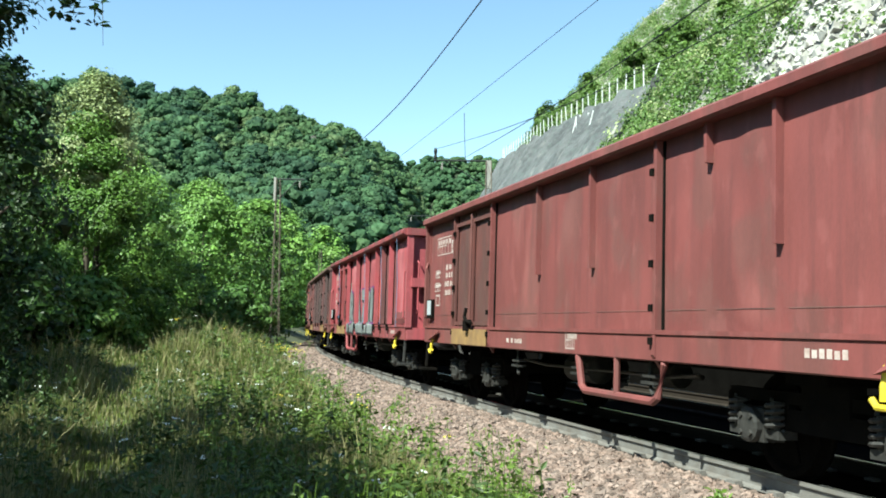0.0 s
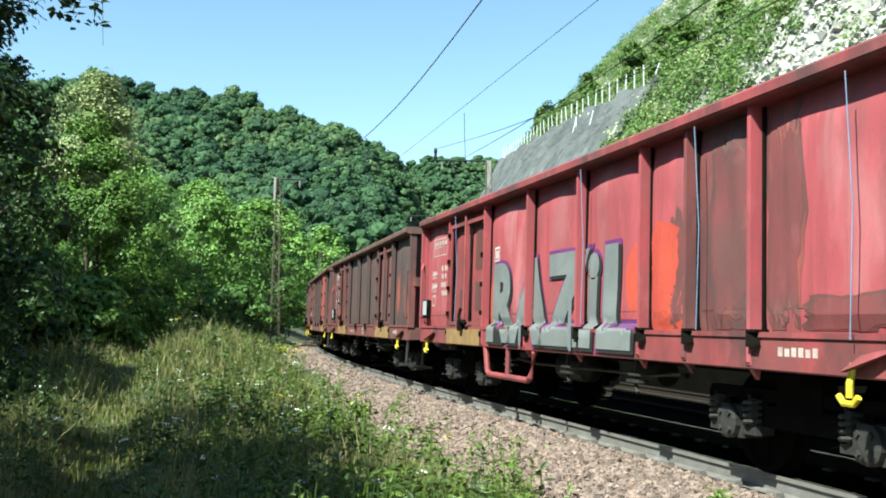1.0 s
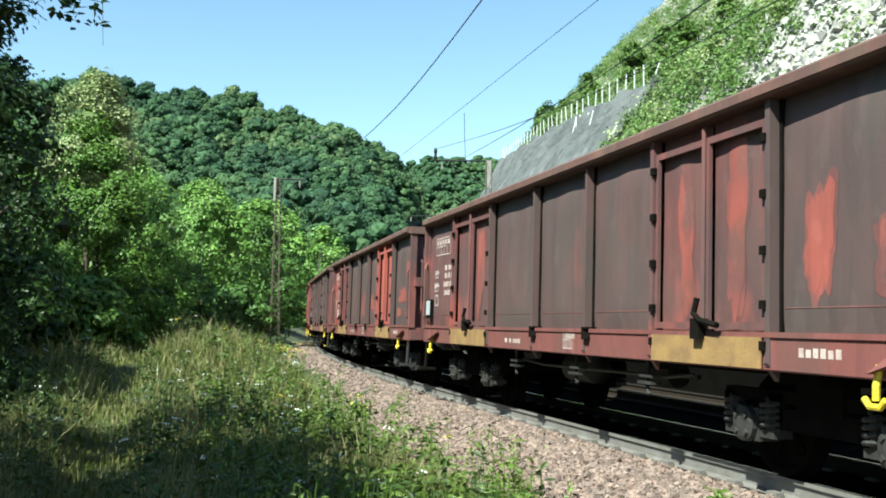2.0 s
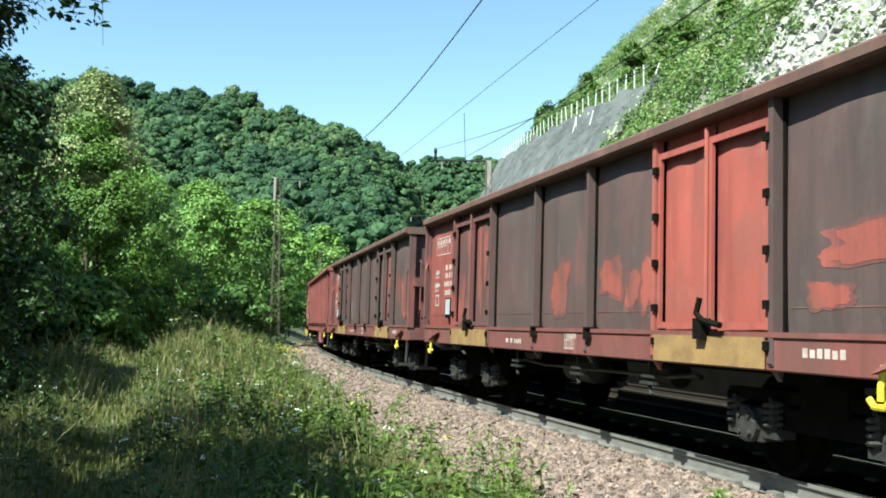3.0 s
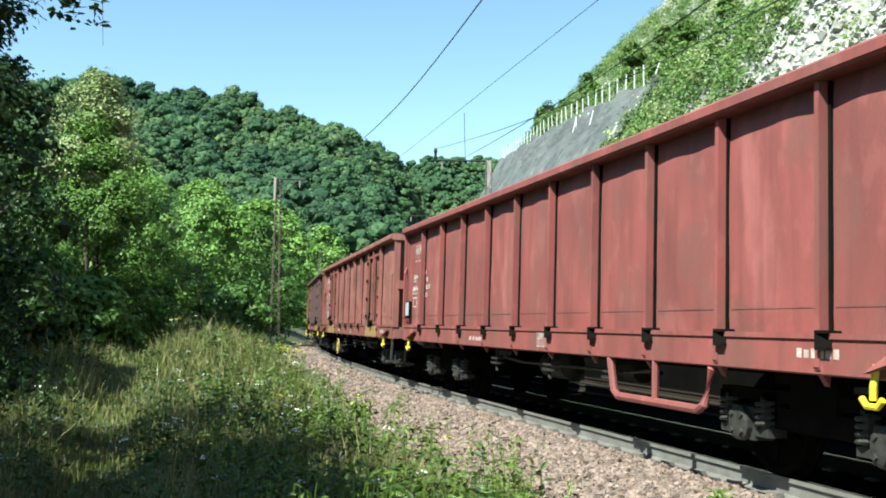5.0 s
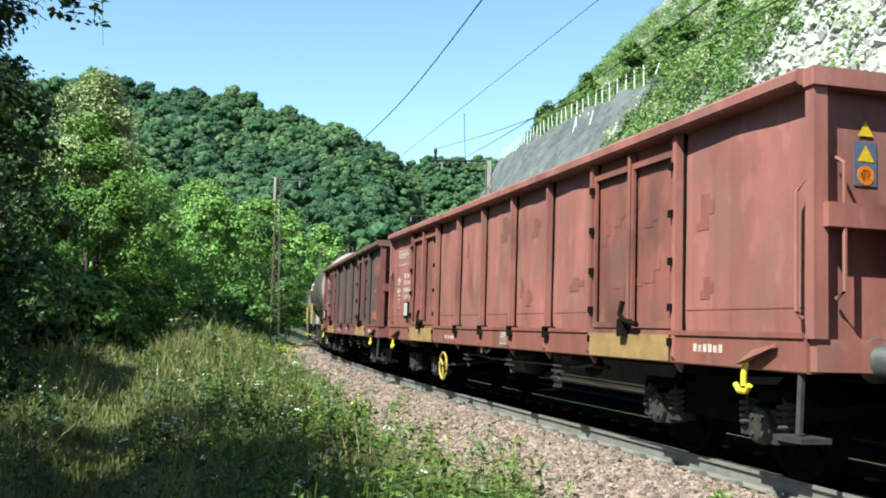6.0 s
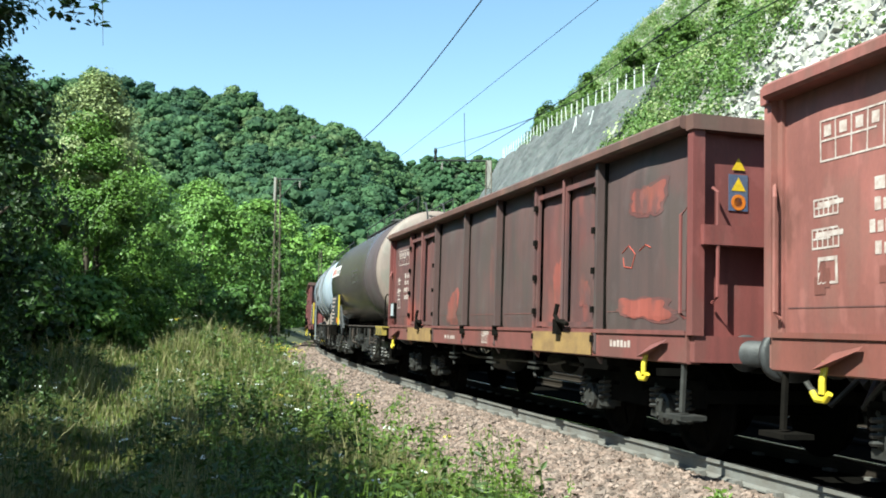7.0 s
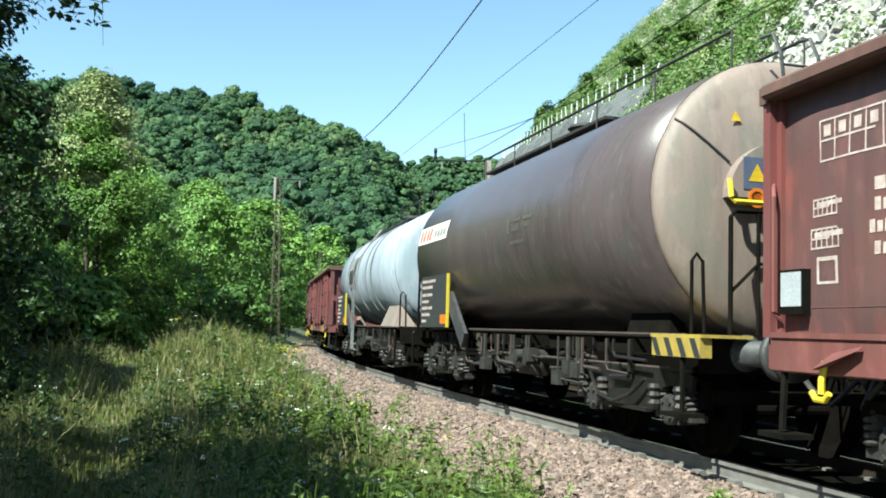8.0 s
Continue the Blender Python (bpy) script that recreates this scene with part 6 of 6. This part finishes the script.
def make_fence():
    """Safety fence on the terrace's edge: slender white posts, each its own part, and two wires."""
    t = thing("safety_fence", "safety fence of slender white posts on the retaining wall", "fence")
    b = Build()
    b.box(-0.032, 0.032, -0.032, 0.032, -0.5, 1.35)
    me = b.mesh("post", M_POST)
    pts = []
    rng = random.Random(9)
    for k in range(33):
        s = -46.5 - 1.9 * k
        x, y, a = track(s)
        e = TERRACE - 0.3 + float(bank(s))
        px, py, pz = float(x + math.cos(a) * e), float(y + math.sin(a) * e), float(top_z(s)) + 0.35
        o = part("post", me, None, t)
        o.matrix_basis = pose(px, py, pz, rng.uniform(-2, 2), rng.choice((0, 0, 0, 0, 0, 18, -4, 3)), math.degrees(a))
        pts.append((px, py, pz))
    for h in (0.5, 1.25):
        b = Build()
        b.tube([(x, y, z + h) for x, y, z in pts], 0.012, 4)
        part("fence_wire", b, M_WIRE, t)
    for k in range(5):
        s = -58 - 1.3 * k
        x, y, a = track(s)
        e = TERRACE - 1.3 + float(bank(s))
        o = part("post", me, None, t)
        o.matrix_basis = pose(float(x + math.cos(a) * e), float(y + math.sin(a) * e), float(slope_z(TERRACE - 1.3, s)) + 0.6, 0, rng.choice((0, 0, 14)), math.degrees(a))


make_fence()


# ---- overhead line ----
def lattice_mast(x, y, z0, z1, w0, w1, label):
    t = thing("catenary_mast", label, "mast", "masts of the overhead line")
    legs = [(-1, -1), (1, -1), (1, 1), (-1, 1)]
    for dx, dy in legs:
        b = Build()
        b.tube([(x + dx * w0 / 2, y + dy * w0 / 2, z0 - 0.3), (x + dx * w1 / 2, y + dy * w1 / 2, z1)], 0.02, 4)
        part("leg", b, M_MAST, t)
    n = 12
    for k in range(n):
        za, zb = z0 + (z1 - z0) * k / n, z0 + (z1 - z0) * (k + 1) / n
        wa, wb = w0 + (w1 - w0) * k / n, w0 + (w1 - w0) * (k + 1) / n
        for i in range(4):
            p, q = legs[i], legs[(i + 1) % 4]
            if k % 2:
                p, q = q, p
            b = Build()
            b.tube([(x + p[0] * wa / 2, y + p[1] * wa / 2, za), (x + q[0] * wb / 2, y + q[1] * wb / 2, zb)], 0.009, 4)
            part("brace", b, M_MAST, t)
    return t


def cantilever(t, x, y, z, reach, drop=1.3):
    """Bracket arm with stay, insulators and steady arm."""
    b = Build()
    b.tube([(x, y, z), (x + reach, y, z)], 0.045, 6)
    b.tube([(x, y, z - drop), (x + reach * 0.8, y, z)], 0.028, 6)
    part("bracket_arm", b, M_WIRE, t, "dark steel bracket arm")
    b = Build()
    b.turned([(z - 0.1, 0.03)] + [(z - 0.12 - 0.06 * k - 0.03 * j, (0.06, 0.035)[j]) for k in range(6) for j in (0, 1)], axis="z", at=(x + reach * 0.85, y, 0), n=10)
    part("insulator", b, M_MAST_TOP, t, "pale ribbed insulator")


m1 = lattice_mast(-9.05, 52, -0.3, 9.15, 0.5, 0.2, "slender rusty lattice mast of the overhead line beside the track")
cantilever(m1, -9.2, 52, 9.1, 1.55)
b = Build()
b.box(-9.3, -9.16, 51.93, 52.07, 7.9, 9.2)
part("mast_head", b, M_MAST_TOP, m1, "pale weathered mast head")
m2 = lattice_mast(2.11, 45, -0.4, 9.05, 0.5, 0.24, "lattice mast of the overhead line across the tracks")
cantilever(m2, 2.11, 45, 9.06, -2.6)
b = Build()
b.turned([(9.1, 0.06), (9.2, 0.09), (9.35, 0.06), (9.5, 0.09), (9.65, 0.05)], axis="z", at=(-0.42, 45, 0), n=10)
part("insulator", b, M_WIRE, m2, "dark line insulator")
b = Build()
b.box(2.0, 2.22, 44.9, 45.1, 7.75, 9.08)
part("mast_head", b, M_MAST_TOP, m2, "pale weathered mast head")
lattice_mast(-14.1, 110, -0.2, 9.7, 0.5, 0.25, "distant lattice mast of the overhead line beyond the bend")
m4 = lattice_mast(-0.85, 75, -0.3, 10.1, 0.5, 0.25, "distant lattice mast of the overhead line across the tracks")
cantilever(m4, -0.85, 75, 9.8, -2.0)


def wire(label, pts, r=0.012):
    """A smooth hanging wire through the points."""
    P = [Vector(p) for p in pts]
    out = []
    for i in range(len(P) - 1):
        a, b0, c, d = P[max(i - 1, 0)], P[i], P[i + 1], P[min(i + 2, len(P) - 1)]
        for k in range(8):
            u = k / 8
            out.append(0.5 * ((2 * b0) + (c - a) * u + (2 * a - 5 * b0 + 4 * c - d) * u * u + (3 * b0 - a - 3 * c + d) * u ** 3))
    out.append(P[-1])
    bb = Build()
    bb.tube(out, r, 5)
    ob = new("overhead_wire", bb.mesh("overhead_wire", M_WIRE))
    return tagged(ob, label, "wire", "wires over the tracks")


wire("dark carrying wire hanging over the near track", [(4.9, -8, 6.6), (0.64, 17, 7.18), (-2.85, 34.5, 8.12), (-7.8, 52, 9.0)], 0.014)
wire("thin contact wire stretched over the near track", [(8.2, -10, 5.9), (2.16, 13.4, 5.95), (-0.93, 25.3, 5.95), (-4.4, 38, 5.95), (-8.75, 52, 5.8)], 0.005)
wire("carrying wire over the second track behind the train", [(6.8, -10, 5.4), (4.15, 15, 6.5), (2.6, 30, 7.75), (0.95, 45, 9.2)], 0.013)
wire("feeder wire running to a line insulator", [(10, -10, 6.0), (5.3, 15, 6.55), (2.5, 30, 7.76), (-0.42, 45, 9.6)], 0.011)
wire("short vertical hanger wire at the mast's arm", [(0.92, 45, 11.35), (0.95, 45, 10.2), (1.0, 45, 9.1)], 0.014)


# ---- meadow ----
def meadow_spots(n, near, far, rng, d0=2.8, d1=14.0):
    y = np.exp(rng.uniform(math.log(near), math.log(far), n))
    x = rng.uniform(-0.52, 0.2, n) * y
    d, s = offset_of(x, y)
    keep = (d > d0 + rng.normal(0, 0.18, n)) & (d < d1)
    return x[keep], y[keep], d[keep]


def on_path(x, y):
    """0 on the trodden path through the grass, 1 away from it."""
    c = np.interp(y, [0, 9.5, 13.6, 25, 45], [-1.5, -3.3, -4.7, -8.2, -11])
    return np.clip(np.abs(x - c) / 0.5 - 0.5, 0.0, 1.0)


def make_grass(name, label, n, seed, material, h0, h1, width):
    rng = np.random.default_rng(seed)
    x, y, d = meadow_spots(n, 5.5, 64, rng)
    keep = rng.uniform(0, 1, len(x)) < 0.7 + 0.3 * on_path(x, y)
    x, y = x[keep], y[keep]
    n = len(x)
    patch = 0.75 + 0.35 * wave(x, y, 0.9, 4) + 0.2 * wave(x, y, 2.1, 6)
    dd, _ = offset_of(x, y)
    h = rng.uniform(h0, h1, n) * (0.5 + 0.5 * np.clip((dd - 2.7) / 1.2, 0, 1)) * np.clip(patch, 0.35, 1.3) * (0.3 + 0.7 * on_path(x, y)) * (0.8 + 0.75 * np.clip((y - 18) / 22, 0, 1))
    z = ground_z(x, y)
    a = rng.uniform(0, 6.28, n)
    w = width * (0.7 + 0.09 * y) * rng.uniform(0.6, 1.4, n)
    lean = rng.normal(0, 0.22, (n, 2)) * h[:, None]
    b0 = np.stack([x - np.cos(a) * w, y - np.sin(a) * w, z - 0.03], -1)
    b1 = np.stack([x + np.cos(a) * w, y + np.sin(a) * w, z - 0.03], -1)
    m0 = np.stack([x - np.cos(a) * w * 0.7 + lean[:, 0] * 0.35, y - np.sin(a) * w * 0.7 + lean[:, 1] * 0.35, z + h * 0.6], -1)
    m1 = np.stack([x + np.cos(a) * w * 0.7 + lean[:, 0] * 0.35, y + np.sin(a) * w * 0.7 + lean[:, 1] * 0.35, z + h * 0.6], -1)
    tip = np.stack([x + lean[:, 0], y + lean[:, 1], z + h], -1)
    V = np.stack([b0, b1, m0, m1, tip], 1).reshape(-1, 3)
    k = 5 * np.arange(n)[:, None]
    f = np.concatenate([k + np.array([[0, 1, 3]]), k + np.array([[0, 3, 2]]), k + np.array([[2, 3, 4]])])
    tagged(new(name, bulk(name, V, f, material)), label, "grass", kind="stuff")


make_grass("meadow_grass", "long green meadow grass beside the track", 170000, 41, M_GRASS, 0.3, 0.75, 0.0055)
make_grass("dry_grass", "dry straw-coloured grass stalks in the meadow", 52000, 42, M_STRAW, 0.45, 0.95, 0.004)


make_grass("tall_stalks", "tall bleached grass stalks standing over the meadow", 5200, 43, M_STRAW, 0.8, 1.35, 0.003)


def make_weeds(name, label, n, seed, material, d0, d1, h0, h1, leaf, near=6, far=60):
    """Leafy upright herbs."""
    rng = np.random.default_rng(seed)
    x, y, d = meadow_spots(n, near, far, rng, d0, d1)
    keep = rng.uniform(0, 1, len(x)) < on_path(x, y) * np.clip(0.55 + 0.7 * wave(x, y, 0.8, 9), 0.08, 1)
    x, y = x[keep], y[keep]
    z = ground_z(x, y)
    per = 26
    h = rng.uniform(h0, h1, len(x)) * (1 + 0.35 * np.clip((y - 18) / 22, 0, 1))
    t = rng.uniform(0.08, 1, (len(x), per))
    a = rng.uniform(0, 6.28, (len(x), per))
    r = (0.17 - 0.1 * t) * rng.uniform(0.3, 1.2, (len(x), per)) * (1 + 0.012 * y)[:, None]
    lean = rng.normal(0, 0.1, (len(x), 2, 1)) * h[:, None, None]
    C = np.stack([x[:, None] + np.cos(a) * r + lean[:, 0] * t, y[:, None] + np.sin(a) * r + lean[:, 1] * t, z[:, None] + h[:, None] * t], -1)
    D = np.stack([np.cos(a) * 0.5, np.sin(a) * 0.5, np.full_like(a, 0.8)], -1)
    size = leaf * (1 + 0.022 * np.repeat(y, per))
    V = leaf_quads(C.reshape(-1, 3), D.reshape(-1, 3), size, rng, 0.42, 0.35)
    stem = 0.004 * (1 + 0.03 * y)
    S = np.stack([np.stack([x - stem, y, z - 0.02], -1), np.stack([x + stem, y, z - 0.02], -1), np.stack([x + lean[:, 0, 0] + stem * 0.5, y + lean[:, 1, 0], z + h], -1), np.stack([x + lean[:, 0, 0] - stem * 0.5, y + lean[:, 1, 0], z + h], -1)], 1).reshape(-1, 3)
    tagged(new(name, quads_mesh(name, np.concatenate([V, S]), material)), label, "weeds", kind="stuff")
    return x, y, z + h, rng


M_WEED = leaf_mat("weed_leaf", (0.0804, 0.134, 0.0168), (0.1139, 0.1608, 0.0301), scale=0.9)
M_WEED_DARK = leaf_mat("weed_leaf_dark", (0.0291, 0.0559, 0.0097), (0.0509, 0.0777, 0.0146), scale=0.9)
w1 = make_weeds("meadow_weeds", "leafy bright green weeds growing along the ballast", 4600, 51, M_WEED, 2.5, 5.5, 0.35, 0.95, 0.03)
w2 = make_weeds("meadow_herbs", "tall dark green herbs in the meadow", 4600, 52, M_WEED_DARK, 3.4, 14, 0.4, 1.0, 0.034)


def make_flowers(name, label, picks, size, material, seed):
    rng = np.random.default_rng(seed)
    out = []
    for x, y, z, k in picks:
        c = np.array([[x, y, z]]) + rng.normal(0, 1, (k, 3)) * np.array([size * 1.6, size * 1.6, size * 0.5])
        out.append(leaf_quads(c, np.tile([0, -0.3, 1.0], (k, 1)), size * 0.7 * np.ones(k), rng, 0.9, 0.3))
    tagged(new(name, quads_mesh(name, np.concatenate(out), material)), label, "flowers", kind="stuff")


rng_f = random.Random(77)
pick = [(w2[0][i], w2[1][i], w2[2][i] + 0.05, 9) for i in rng_f.sample(range(len(w2[0])), 110) if w2[1][i] > 7.5]
make_flowers("white_umbels", "flat white umbel flowers scattered over the meadow", pick, 0.019, M_UMBEL, 61)
pick = [(-6.6 + rng_f.gauss(0, 0.9), 41 + rng_f.gauss(0, 5), 0, 8) for _ in range(90)]
pick = [(x, y, float(ground_z(x, y)) + rng_f.uniform(0.6, 1.0), k) for x, y, _, k in pick] + [(w1[0][i], w1[1][i], w1[2][i], 5) for i in rng_f.sample(range(len(w1[0])), 30) if w1[1][i] > 12]
make_flowers("yellow_flowers", "clusters of small yellow flowers beside the mast", pick, 0.028, M_FLOWER, 62)


def ballast_weed(s, d, size, seed):
    """A single leafy weed rooted in the ballast."""
    rng = np.random.default_rng(seed)
    x, y, z = beside(s, d, -0.25 - max(0, d - 1.75) * 0.4)
    t = thing("weed", "bright green leafy weed rooted in the ballast", "weed", "weeds in the ballast", m=Matrix.Translation((x, y, z)))
    stems = Build()
    C = []
    for k in range(9):
        a, r, h = rng.uniform(0, 6.28), rng.uniform(0, 0.6) * size, rng.uniform(0.5, 1.1) * size
        stems.tube([(0, 0, -0.05), (r * 0.5 * math.cos(a), r * 0.5 * math.sin(a), h * 0.6), (r * math.cos(a), r * math.sin(a), h)], 0.005, 4)
        for u in np.linspace(0.3, 1, 8):
            C.append((r * u * math.cos(a) + rng.normal(0, 0.03), r * u * math.sin(a) + rng.normal(0, 0.03), h * u))
    part("stems", stems, M_WEED, t)
    C = np.array(C)
    part("leaves", quads_mesh("leaves", leaf_quads(C, np.tile([0, -0.2, 1.0], (len(C), 1)), 0.042, rng, 0.5, 0.45), M_WEED), None, t)


for k, (s, d, size) in enumerate([(4.1, 2.75, 0.34), (3.7, 2.6, 0.28), (-6.2, 2.5, 0.42), (-5.6, 2.7, 0.36), (5.2, 1.55, 0.22), (-9.5, 2.4, 0.4), (0.6, 2.6, 0.24), (-13, 2.3, 0.45), (5.6, 1.75, 0.2)]):
    ballast_weed(s, d, size, 300 + k)


# ---- what moves ----
def on_track(s, pivot):
    """Pose of a wagon whose middle is at s: a chord between its two pivots, leaning with the track."""
    p = [Vector(beside(s + k * pivot, 0.0, 0.0)) for k in (-1, 1)]
    d = (p[1] - p[0]).normalized()
    return Matrix.Translation((p[0] + p[1]) / 2) @ Matrix.Rotation(math.atan2(d.y, d.x), 4, "Z") @ Matrix.Rotation(-CANT, 4, "X")


def motions():
    steps = [k * 0.2 for k in range(41)]
    turns = [k / 30 for k in range(241)]
    for w, sets, u, pivot in train:
        walk(w, [(t, on_track(u + SPEED * t, pivot)) for t in steps])
        for ws in sets:
            p = ws.location.copy()
            walk(ws, [(t, Matrix.Translation(p) @ Matrix.Rotation(SPEED * t / 0.46, 4, "Y")) for t in turns])


motions()
